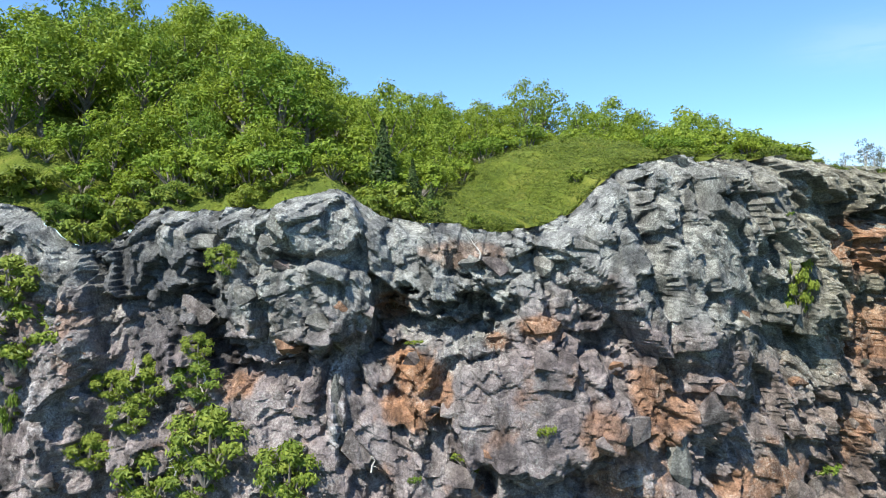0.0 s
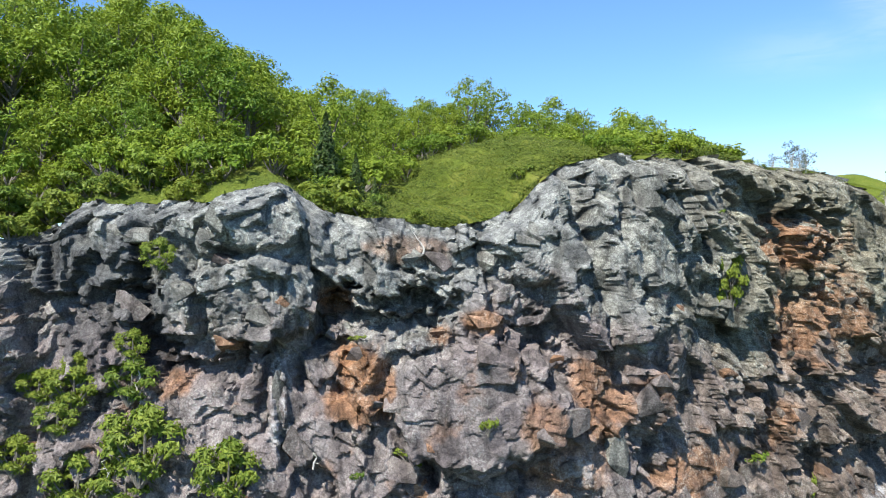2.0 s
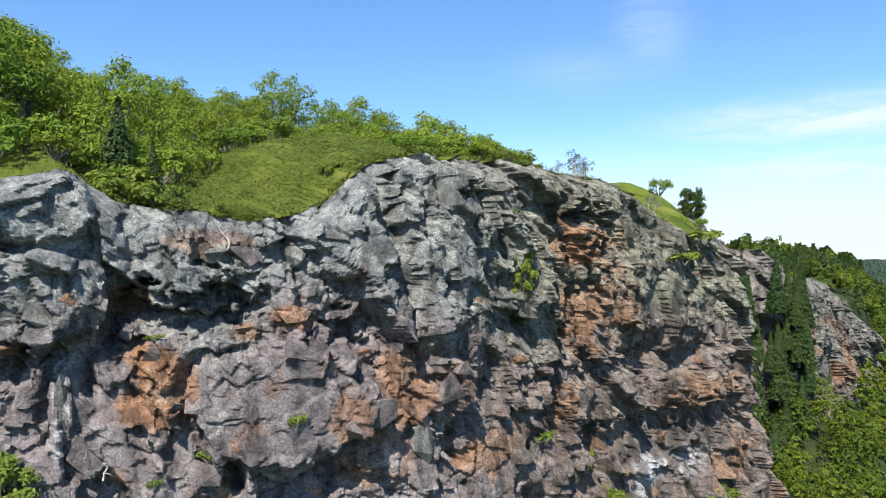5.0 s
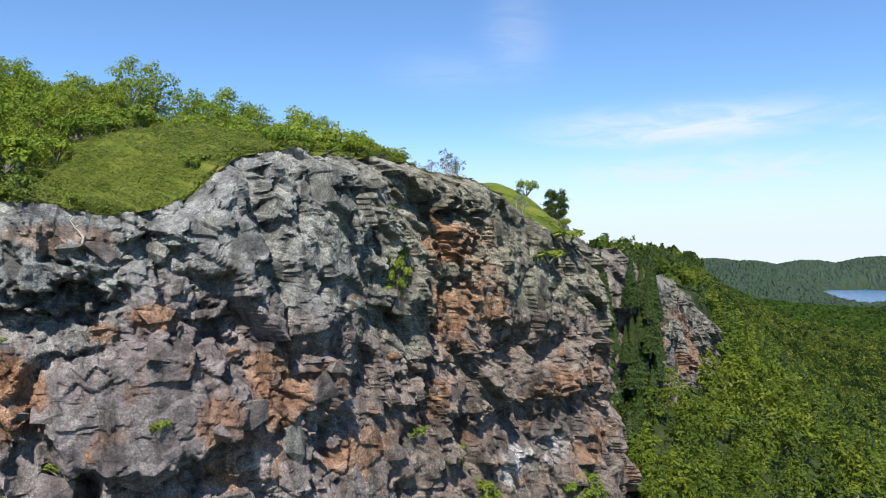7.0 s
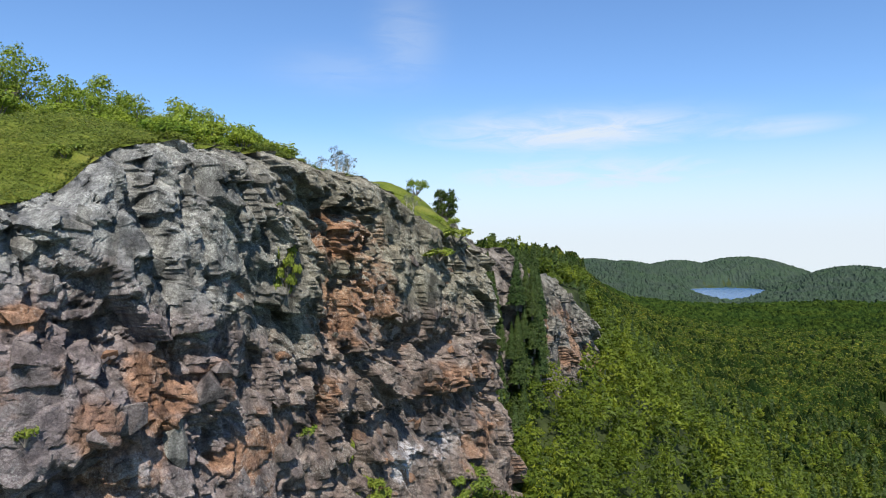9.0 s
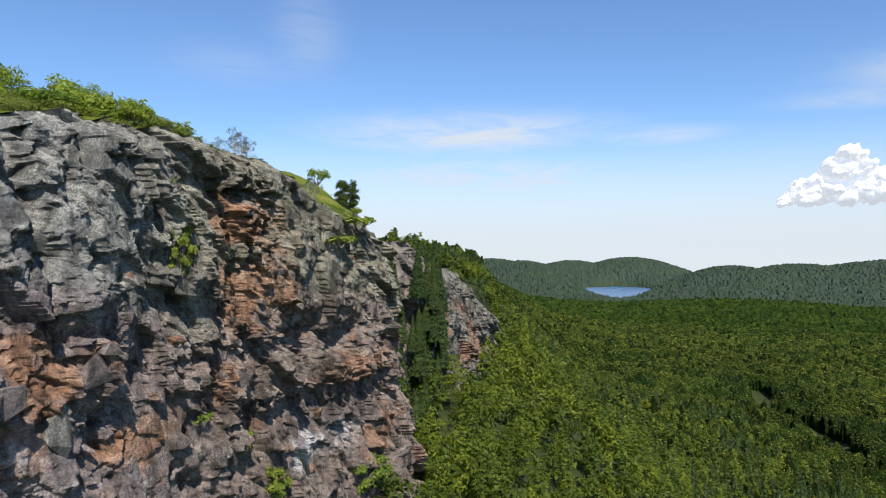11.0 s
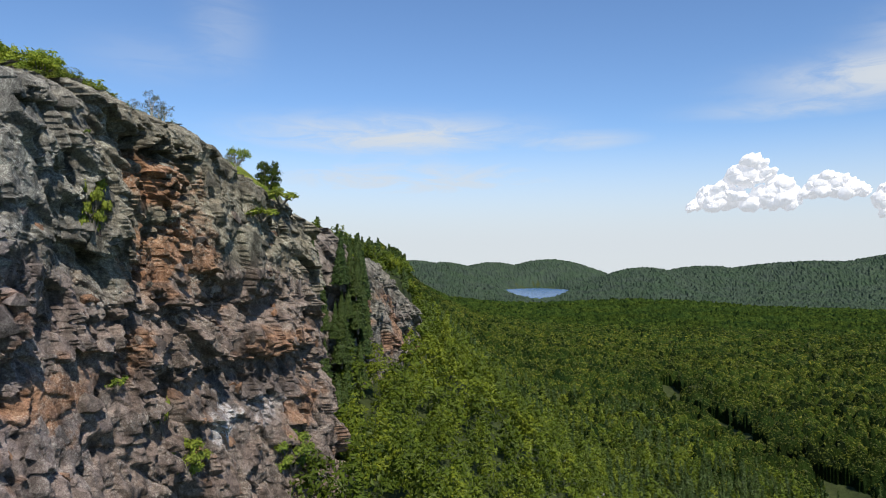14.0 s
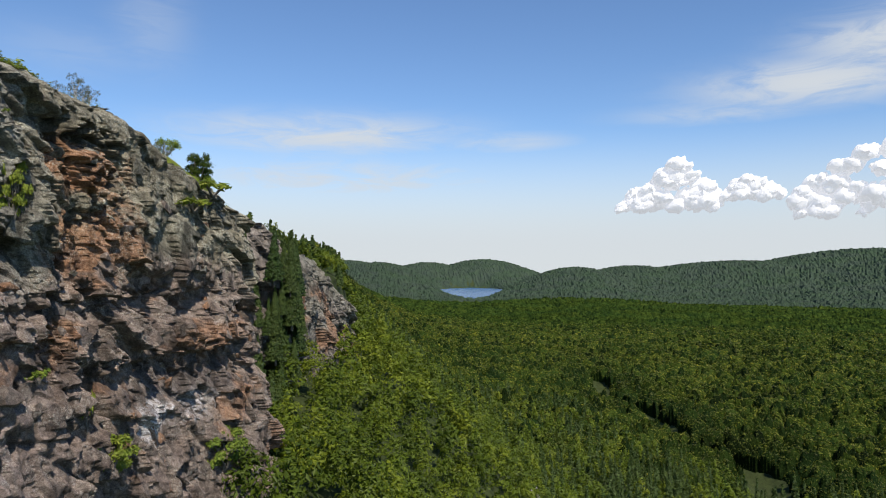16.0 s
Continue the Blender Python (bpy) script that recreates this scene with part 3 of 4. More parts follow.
def canopy_height(x, y, cell, seed):
    """Height of tree crowns as domes, and a tone for each crown."""
    u, v = x / cell, y / cell
    i0, j0 = np.floor(u), np.floor(v)
    h = np.zeros(x.shape)
    tone = np.zeros(x.shape)
    for di in (-1, 0, 1):
        for dj in (-1, 0, 1):
            i, j = i0 + di, j0 + dj
            rad = 0.40 + 0.42 * hash3(i, j, seed + 2) ** 1.5
            du = u - (i + 0.5 + 0.75 * (hash3(i, j, seed) - 0.5))
            dv = v - (j + 0.5 + 0.75 * (hash3(i, j, seed + 1) - 0.5))
            q = np.clip(1 - (du ** 2 + dv ** 2) / rad ** 2, 0, 1)
            spire = hash3(i, j, seed + 5) < 0.2
            dome = np.where(spire, (1.25 * q ** 1.5), q ** 0.5) * (0.65 + 0.6 * hash3(i, j, seed + 3))
            better = dome > h
            tone = np.where(better, np.where(spire, 0.08, 0.15 + 0.85 * hash3(i, j, seed + 4)), tone)
            h = np.maximum(h, dome)
    return h, tone


def build_canopy(name, r, mat, label, leafy=False):
    th = np.radians(np.arange(38, 95.5, 0.105))
    tt, rr = np.meshgrid(th, r)
    x, y = np.sin(tt) * rr, np.cos(tt) * rr
    bend = fbm(x * 0.05, y * 0.05, 405, 3) - 0.5
    h, tone = canopy_height(x + 14 * bend, y - 14 * bend, 7.4, 401)
    rough = fbm(x * 0.7, y * 0.7, 411, 3, 0.6) - 0.5
    d = valley_d(x, y)
    z = ground_z(x, y)
    tall = 7.4 * h + 3.8 * rough + 1.0
    tall = np.where(brook(x, y, rr, d + 10 * (fbm(x * 0.05, y * 0.05, 431, 3) - 0.5), 11.0) > 0.45, -1.5, tall)
    tall = tall * smooth(284, 312, rr) - 6 * smooth(312, 284, rr)
    tone = np.clip(tone + 0.5 * (fbm(x * 0.02, y * 0.02, 421, 3) - 0.5) + 0.25 * rough, 0, 1)
    # crown tone falls towards the brook, furthest on its valley bank
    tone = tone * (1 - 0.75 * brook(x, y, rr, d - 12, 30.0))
    water = z < LAKE_Z - 2
    zz = np.where(water, LAKE_Z - 6, z + tall)
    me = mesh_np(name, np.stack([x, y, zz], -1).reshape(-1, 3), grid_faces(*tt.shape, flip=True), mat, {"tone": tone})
    if leafy:
        crown_leaves(name, x, y, zz, tone, tall > 0, rr)
    return tagged(new(name, me), label, "forest", kind="stuff")


def crown_leaves(name, x, y, z, tone, ok, rr):
    """Sprays of leaves over the crowns of the valley wood, in one mesh."""
    rng = np.random.default_rng(33)
    dz = np.gradient(z, axis=0) / np.gradient(rr, axis=0)
    dt = np.gradient(z, axis=1) / (rr * radians(0.105))
    ux, uy = x / rr, y / rr
    out = np.stack([-dz * ux - dt * uy, -dz * uy + dt * ux, np.ones(x.shape)], -1)
    out /= np.linalg.norm(out, axis=-1, keepdims=True)
    ok = ok & (rr < 1150)
    p = np.stack([x, y, z], -1)[ok] + rng.uniform(-0.5, 0.5, (ok.sum(), 3)) * (1, 1, 0.7)
    size = np.clip(rr[ok] * 0.0036, 1.2, 3.2)
    quads = leaf_quads(rng, p, out[ok] * 1.1, size)
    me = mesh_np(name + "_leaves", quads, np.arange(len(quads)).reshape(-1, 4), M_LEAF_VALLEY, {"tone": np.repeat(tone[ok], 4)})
    tagged(new("canopy_leaves", me), "sunlit green leaf sprays on the crowns of the valley forest", "forest", kind="stuff")


def build_lake():
    a = np.linspace(0, 2 * np.pi, 97)[:-1]
    lb, lr = radians(60.0) + radians(3.2) * np.cos(a), 2760 + 690 * np.sin(a)
    pts = np.stack([np.sin(lb) * lr, np.cos(lb) * lr, np.full(96, LAKE_Z)], -1)
    bm = bmesh.new()
    bm.faces.new([bm.verts.new(p) for p in pts])
    bmesh.ops.recalc_face_normals(bm, faces=bm.faces)
    if next(iter(bm.faces)).normal.z < 0:
        bmesh.ops.reverse_faces(bm, faces=list(bm.faces))
    me = bpy.data.meshes.new("lake")
    bm.to_mesh(me)
    bm.free()
    me.materials.append(M_WATER)
    return tagged(new("lake", me), "long blue lake between the far wooded hills", "lake", kind="structure")


def build_second_cliff():
    line, run = spline(SECOND, 0.28)
    nrm = normals(line)
    rows = 130
    v = np.linspace(0, 1, rows)[:, None]
    top = line[:, 2] + (fbm(run * 0.2, run * 0, 501, 4) - 0.5) * 3.5
    z = top[None] - v * (top[None] + 33)
    ss = np.broadcast_to(run[None] + 300, z.shape)
    d = 1.5 * relief(ss / 1.5, z / 1.5) - 2.0 * smooth(3, 0, top[None] - z) + 0.05 * (top[None] - z)
    verts = np.stack([line[:, 0] + nrm[:, 0] * d, line[:, 1] + nrm[:, 1] * d, z], -1).reshape(-1, 3)
    n1 = fbm(ss * 0.08, z * 0.1, 511, 4)
    warm = 0.5 * smooth(0.4, 0.6, n1)
    rust = 0.7 * smooth(0.60, 0.70, fbm(ss * 0.2, z * 0.16, 521, 4)) * smooth(-5, -10, z)
    me = mesh_np("far_cliff", verts, grid_faces(rows, len(run)), M_ROCK, {"warm": warm, "rust": rust, "lichen": 0.3 + 0 * warm, "pale": 0 * warm, "dark": 0.15 + 0 * warm, "olive": 0.6 + 0 * warm})
    return tagged(new("far_cliff", me), "farther grey and rust basalt cliff standing out of the slope woods", "cliff", kind="structure")


CLIFF = build_cliff()
build_plateau()
build_ground()
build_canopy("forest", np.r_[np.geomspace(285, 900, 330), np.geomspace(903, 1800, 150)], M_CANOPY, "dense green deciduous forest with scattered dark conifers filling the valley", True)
build_canopy("far_forest", np.geomspace(1800, 4700, 120), M_FAR_HAZE, "blue-green forest on the distant hills around the lake, haze painted into its tones")
build_lake()
build_second_cliff()

# ---------------------------------------------------------------- plants
def blob_points(rng, n, blobs, hollow=0.55):
    """Points near the skins of ellipsoids (x, y, z, rx, ry, rz), with the outward way."""
    w = np.array([(b[3] * b[4] + b[3] * b[5] + b[4] * b[5]) for b in blobs])
    pick = rng.choice(len(blobs), n, p=w / w.sum())
    bl = np.array(blobs)[pick]
    d = rng.normal(0, 1, (n, 3))
    d /= np.linalg.norm(d, axis=1, keepdims=True)
    d[:, 2] = np.where(d[:, 2] < -0.45, -d[:, 2], d[:, 2])
    rad = rng.uniform(hollow, 1.08, n) ** 0.7
    lump = 1 + 0.22 * np.sin(d[:, 0] * 5 + pick) * np.sin(d[:, 1] * 6 + pick * 2) + 0.15 * np.sin(d[:, 2] * 9)
    return bl[:, :3] + d * bl[:, 3:] * (rad * lump)[:, None], d


def broad_blobs(rng, h, spread, n=9):
    """Lumps of a broadleaf crown that starts near the ground."""
    out = []
    for k in range(n):
        f = (k + 0.5) / n
        z = h * (0.30 + 0.60 * f)
        r = spread * (0.62 * math.sin(math.pi * (0.22 + 0.68 * f)) + 0.06)
        a = k * 2.4 + rng.uniform(0, 1)
        q = spread * rng.uniform(0.30, 0.46) * (1.1 - 0.45 * f)
        out.append((math.cos(a) * r, math.sin(a) * r, z, q, q, q * 0.8))
    out.append((0, 0, h * 0.55, spread * 0.5, spread * 0.5, h * 0.3))
    out.append((0, 0, h * 0.9, spread * 0.26, spread * 0.26, h * 0.12))
    return out


def quads_mesh(name, verts, mat):
    return mesh_np(name, verts, np.arange(len(verts)).reshape(-1, 4), mat)


def limb(bm, a, b, ra, rb, sides=6):
    """A tapered limb from a to b."""
    a, b = Vector(a), Vector(b)
    turn = (b - a).to_track_quat("Z", "Y")
    rings = []
    for p, r in ((a, ra), (a.lerp(b, 0.5) + Vector((0.06, 0.04, 0)) * (b - a).length * 0.5, (ra + rb) / 2), (b, rb)):
        rings.append([bm.verts.new(p + turn @ Vector((math.cos(k * math.tau / sides) * r, math.sin(k * math.tau / sides) * r, 0))) for k in range(sides)])
    for lo, hi in zip(rings, rings[1:]):
        for k in range(sides):
            bm.faces.new((lo[k], lo[(k + 1) % sides], hi[(k + 1) % sides], hi[k]))
    bm.faces.new(rings[-1])


def trunk_bm(rng, h, blobs, r):
    bm = bmesh.new()
    limb(bm, (0, 0, -0.6), (rng.uniform(-0.2, 0.2), rng.uniform(-0.2, 0.2), h * 0.62), r, r * 0.45)
    for b in blobs[: min(len(blobs), 8)]:
        z0 = b[2] * 0.5
        limb(bm, (0, 0, z0), (b[0] * 0.85, b[1] * 0.85, b[2]), r * 0.42, r * 0.12, 5)
    return bm


def make_tree(seed, name, h, spread, leaves, size, leaf_mat, bark_mat, label, category="tree", nblob=9, hollow=0.5):
    rng = np.random.default_rng(seed)
    root = new(name)
    blobs = broad_blobs(rng, h, spread, nblob)
    part("trunk", trunk_bm(rng, h, blobs, 0.035 * h), bark_mat, root, "")
    pts, out = blob_points(rng, leaves, blobs, hollow)
    hang("crown", quads_mesh("crown", leaf_quads(rng, pts, out, size), leaf_mat), root, "")
    return tagged(root, label, category)


def conifer_points(rng, n, h, r):
    f = rng.uniform(0, 1, n) ** 0.75
    z = h * (0.08 + 0.92 * (1 - f))
    tier = 0.75 + 0.25 * np.abs(np.sin(z / h * 22))
    rad = r * f * tier * rng.uniform(0.45, 1.08, n)
    a = rng.uniform(0, math.tau, n)
    p = np.stack([np.cos(a) * rad, np.sin(a) * rad, z - 0.15 * rad], -1)
    return p, np.stack([np.cos(a), np.sin(a), 0.3 + 0 * a], -1)


def make_conifer(seed, h, r, leaves, size, label):
    rng = np.random.default_rng(seed)
    root = new("conifer")
    bm = bmesh.new()
    limb(bm, (0, 0, -0.8), (0.05, 0, h * 0.98), 0.025 * h, 0.01)
    for k in range(14):
        z = h * (0.12 + 0.055 * k)
        a = k * 2.4
        q = r * (1 - z / h) * 0.9
        limb(bm, (0, 0, z), (math.cos(a) * q, math.sin(a) * q, z - 0.1 * q), 0.008 * h, 0.006, 4)
    part("trunk", bm, M_BARK, root)
    p, o = conifer_points(rng, leaves, h, r)
    hang("crown", quads_mesh("crown", leaf_quads(rng, p, o, size), M_NEEDLE), root)
    return tagged(root, label, "tree")


def make_shrub(seed, name, rx, ry, rz, leaves, size, mat, label, upright=False):
    """A low bush: a few stems and a ragged crown, its foot at the origin."""
    rng = np.random.default_rng(seed)
    root = new(name)
    blobs = []
    for k in range(12 if upright else 7):
        a, q = k * 2.4, rng.uniform(0.25, 0.75)
        if upright:
            f = (k + 0.5) / 12
            q = (0.2 + 0.55 * math.sin(math.pi * (0.12 + 0.8 * f))) * rng.uniform(0.5, 1.1)
            blobs.append((math.cos(a) * rx * q, math.sin(a) * ry * q, rz * (0.1 + 1.75 * f), rx * rng.uniform(0.24, 0.42), ry * rng.uniform(0.26, 0.42), rz * rng.uniform(0.2, 0.36)))
            continue
        blobs.append((math.cos(a) * rx * q, math.sin(a) * ry * q, rz * rng.uniform(0.5, 1.35), rx * rng.uniform(0.28, 0.5), ry * rng.uniform(0.28, 0.5), rz * rng.uniform(0.28, 0.55)))
    bm = bmesh.new()
    for b in blobs:
        limb(bm, (0, 0, -0.15), b[:3], 0.05 * rx + 0.01, 0.012, 5)
    part("stem", bm, M_BARK, root)
    p, o = blob_points(rng, leaves, blobs, 0.3)
    hang("crown", quads_mesh("crown", leaf_quads(rng, p, o, size), mat), root)
    return tagged(root, label, "shrub")


def place(x, y, z, turn, k, kz=None):
    return Matrix.Translation((x, y, z)) @ Matrix.Rotation(turn, 4, "Z") @ Matrix.Diagonal((k, k, kz or k, 1))


def scatter(maker, spots, group):
    """The first spot takes the thing itself, the others copies of it."""
    first = None
    for m in spots:
        if first is None:
            first = maker
            tagged(first, group=group)
            first.matrix_basis = m
            base = first
        else:
            c = copy_thing(base, Matrix())
            c.matrix_basis = m


def at_plateau(s, w):
    x, y, z = plateau_xyz(np.array([float(s)]), np.array([float(w)]))
    return float(x[0]), float(y[0]), float(z[0])


def on_top(x, y):
    """Height of the land behind the rim at x, y."""
    s, w = np.meshgrid(np.arange(-5, 93, 0.5), np.arange(0, 40, 0.5))
    px, py, pz = plateau_xyz(s, w)
    return float(pz.ravel()[np.argmin((px - x) ** 2 + (py - y) ** 2)])


def plant_hill():
    """The broadleaf wood on the hill behind the rim."""
    rng = np.random.default_rng(5)
    label = "leafy green oak with a low rounded crown on the hillside"
    kinds = [make_tree(40 + k, "oak_tree", 5.6 + 0.5 * k, 2.7 + 0.12 * k, 2500, 0.235, M_LEAF, M_BARK, label) for k in range(4)]
    spots = [[] for _ in kinds]
    for w in np.arange(5.5, 52, 3.7):
        for s in np.arange(-34, 30, 4.0):
            ss, ww = s + rng.uniform(-1.5, 1.5) + w * 0.37, w + rng.uniform(-1.4, 1.4)
            x, y, z = at_plateau(ss, ww)
            edge = np.interp(x, [-40, -14, -6, -2.5, -0.5, 8, 20, 27], [5, 6, 6, 8, 18, 21, 12, 40])
            if ww < edge or x > 25 or (x > 2 and ww > edge + 11):
                continue
            if x < -34:
                continue
            k = rng.uniform(0.75, 1.1) * np.interp(x, [-30, -14, -5, 4, 12, 26], [1.35, 1.15, 0.95, 0.8, 1.25, 1.2])
            k *= np.interp(ww - edge, [0, 6], [0.6, 1.0])
            n = rng.integers(len(kinds))
            spots[n].append(place(x, y, z - 0.2, rng.uniform(0, 6.28), k, k * rng.uniform(0.85, 1.1)))
    for kind, ms in zip(kinds, spots):
        scatter(kind, ms, "oaks on the hill behind the cliff")


def plant_rim():
    rng = np.random.default_rng(9)
    # a spreading juniper drapes the rim at the notch
    juniper = make_shrub(60, "juniper_bush", 1.5, 1.2, 0.7, 900, 0.22, M_SHRUB, "spreading yellow-green juniper draped over the cliff edge")
    spots = []
    for s, w, k in ((-20.3, 1.0, 0.9), (-18.9, 0.2, 1.1), (-17.8, 1.2, 1.2), (-16.6, 0.6, 1.1), (-15.4, 1.2, 1.0), (-19.5, 2.6, 1.2), (-14.0, 1.6, 0.9), (-11.0, 0.6, 0.8), (-10.0, 1.8, 0.9),
                    (-3.6, 0.8, 0.8), (-2.6, 0.7, 1.0), (-1.6, 1.2, 0.9), (-3.0, 2.2, 1.2), (1.0, 1.0, 0.6), (7.6, 2.2, 0.6), (-22, 2, 1.2), (-24, 0.8, 1.3), (-23.2, 1.6, 1.2), (-12.4, 2.4, 1.1), (-8.6, 3.0, 0.9)):
        x, y, z = at_plateau(s, w)
        spots.append(place(x, y, z - 0.1, rng.uniform(0, 6.28), k))
    scatter(juniper, spots, "junipers along the cliff edge")
    thicket = make_shrub(62, "thicket_bush", 1.7, 1.7, 1.3, 900, 0.23, M_LEAF, "dense leafy bush at the foot of the oak wood")
    spots = []
    for k in range(64):
        x0 = rng.uniform(-32, 28)
        e = np.interp(x0, [-32, -14, -6, -2.5, -0.5, 8, 20, 28], [3.5, 3.5, 3.6, 5, 16, 19, 15, 6]) + rng.uniform(-0.5, 2.5)
        x, y, z = at_plateau(x0 + e * 0.35, e)
        spots.append(place(x, y, z - 0.1, rng.uniform(0, 6.28), rng.uniform(0.6, 1.15)))
    for k in range(60):
        x0, e = rng.uniform(-32, 2), rng.uniform(5, 42)
        x, y, z = at_plateau(x0 + e * 0.35, e)
        if x0 > -3 and e < 20:
            continue
        spots.append(place(x, y, z - 0.1, rng.uniform(0, 6.28), rng.uniform(0.8, 1.4)))
    for k in range(86):
        s, w = (rng.uniform(33, 66), rng.uniform(0.5, 30)) if k < 50 else (rng.uniform(12, 38), rng.uniform(0.9, 7))
        x, y, z = at_plateau(s, w)
        if 25.5 < math.degrees(math.atan2(x, y)) < 35.5:
            continue
        spots.append(place(x, y, z - 0.15, rng.uniform(0, 6.28), rng.uniform(0.5, 1.1), rng.uniform(0.45, 1.0)))
    scatter(thicket, spots, "bushes in front of the wood")
    dark = make_conifer(70, 5.2, 1.5, 1500, 0.3, "dark green cedar at the edge of the meadow")
    spots = []
    for s, w, k in ((-2.4, 5.0, 0.95), (-1.2, 3.4, 0.55), (-0.7, 2.0, 0.35)):
        x, y, z = at_plateau(s, w)
        spots.append(place(x, y, z - 0.1, rng.uniform(0, 6.28), k))
    scatter(dark, spots, "cedars at the meadow edge")
    # scattered trees on the shoulder above the far end of the cliff
    pine = make_shrub(72, "pine_tree", 2.1, 2.1, 2.2, 3200, 0.22, M_LEAF_SLOPE, "ragged dark green pine on the grassy shoulder of the cliff", True)
    tagged(pine, category="tree")
    for n, (px, py, k) in enumerate(((56.2, 71.5, 0.95), (57.6, 73.0, 0.85), (54.6, 70.5, 0.5))):
        ob = pine if n == 0 else copy_thing(pine, Matrix())
        ob.matrix_basis = place(px, py, on_top(px, py) - 0.9, 0.4 + 2.1 * n, k)
    thin = make_tree(74, "sapling", 4.2, 1.9, 620, 0.2, M_DRY, M_DEAD, "sparse grey-green sapling on the bare crest", nblob=7, hollow=0.3)
    spots = []
    for x, y, k in ((26.3, 46.8, 0.52), (28.0, 48.0, 0.44), (27.2, 47.4, 0.34), (24.6, 46, 0.28), (37.2, 52.0, 0.46), (36.2, 51.6, 0.3)):
        spots.append(place(x, y, on_top(x, y), rng.uniform(0, 6.28), k))
    scatter(thin, spots, "saplings on the bare crest")


# bushes rooted in the rock face: run, height, half width, half height
FACE_BUSHES = [(18.2, -0.1, 1.0, 1.5), (-10.9, 0.9, 0.7, 0.6), (-11.5, -7.7, 1.6, 1.3), (-12.4, -4.9, 1.1, 0.8), (-15.1, -5.2, 1.1, 0.8), (-16.8, -5.2, 0.9, 0.6), (-15.6, -6.6, 0.9, 0.6),
               (-7.6, -8.6, 1.5, 1.3), (-14.8, -9.5, 1.4, 1.1), (-17.6, -8.3, 1.0, 0.7), (-21.0, -2.8, 1.9, 1.3), (-21.2, -0.1, 1.4, 0.9), (-12.4, -3.3, 0.7, 0.6), (-15.0, -4.4, 0.6, 0.6),
               (-21.9, -5.9, 0.7, 1.4), (-12.6, -9.7, 1.1, 0.8), (28.3, -16.3, 2.2, 1.3), (44.1, -19.7, 2.6, 1.6)]
FACE_TUFTS = [(-2.0, -2.9, 0.4, 0.2), (0.5, -8.1, 0.6, 0.4), (0.4, -9.0, 0.6, 0.3), (4.0, -6.6, 0.4, 0.4), (-1.9, -9.1, 0.3, 0.3), (20.2, -9.9, 0.7, 0.4), (25.8, -12.7, 0.6, 1.2),
              (40.1, 1.1, 2.2, 0.7), (45.0, 3.0, 2.4, 0.8), (16.6, 2.6, 0.3, 0.2), (16.7, 3.4, 0.2, 0.2)]


def on_face(s, z, out=0.0):
    x, y, _ = rim_at(np.array([s]))
    nx, ny = rim_normal(np.array([s]))
    top = rim_at(np.array([s]))[2] + rim_ragged(np.array([s]))
    d = relief(np.array([s]), np.array([float(z)])) + foot_spread(np.array([s])) * (top - z) + out
    return float(x[0] + nx[0] * d[0]), float(y[0] + ny[0] * d[0]), math.atan2(float(nx[0]), -float(ny[0]))


def plant_face():
    rng = np.random.default_rng(15)
    bush = make_shrub(80, "cliff_bush", 1.0, 0.7, 0.62, 2600, 0.115, M_SHRUB, "yellow-green bush rooted in a crack of the cliff", True)
    tuft = make_shrub(82, "cliff_tuft", 1.0, 0.7, 0.62, 120, 0.3, M_SHRUB, "small green tuft growing from the rock")
    for thing, spots, group in ((bush, FACE_BUSHES, "bushes on the cliff face"), (tuft, FACE_TUFTS, "tufts on the cliff face")):
        ms = []
        for s, z, hx, hz in spots:
            x, y, a = on_face(s, z - hz * 0.9, 0.0)
            nx, ny = math.sin(a), -math.cos(a)
            k = min(hx, 1.6) * 0.35
            ms.append(Matrix.Translation((x + nx * k * 0.9, y + ny * k * 0.9, z - hz)) @ Matrix.Rotation(a, 4, "Z") @ Matrix.Diagonal((hx * (1.45 if s < -9 else 1.2), hx, hz * (1.9 if s < -9 else 1.6), 1)))
        scatter(thing, ms, group)


def plant_heath():
    """Low heath, bearberry and grass tufts on the turf."""
    rng = np.random.default_rng(21)
    n = 150000
    s, w = np.where(rng.uniform(0, 1, n) < 0.75, rng.uniform(-4, 26, n), rng.uniform(-26, 60, n)), rng.uniform(0, 1, n) ** 1.4 * 30
    x, y, z = plateau_xyz(s, w)
    lump = fbm(x * 0.6, y * 0.6, 611, 3)
    ok = (lump > 0.26) | (w < 2)
    p = np.stack([x, y, z + 0.04 + 1.9 * np.maximum(lump - 0.38, 0) * rng.uniform(0, 1, n)], -1)[ok]
    up = np.tile([0.0, -0.3, 1.0], (len(p), 1))
    me = quads_mesh("heath", leaf_quads(rng, p, up * 1.3, 0.13), M_HEATH)
    tagged(new("heath", me), "low yellow-green heath and grass covering the meadow", "grass", kind="stuff")


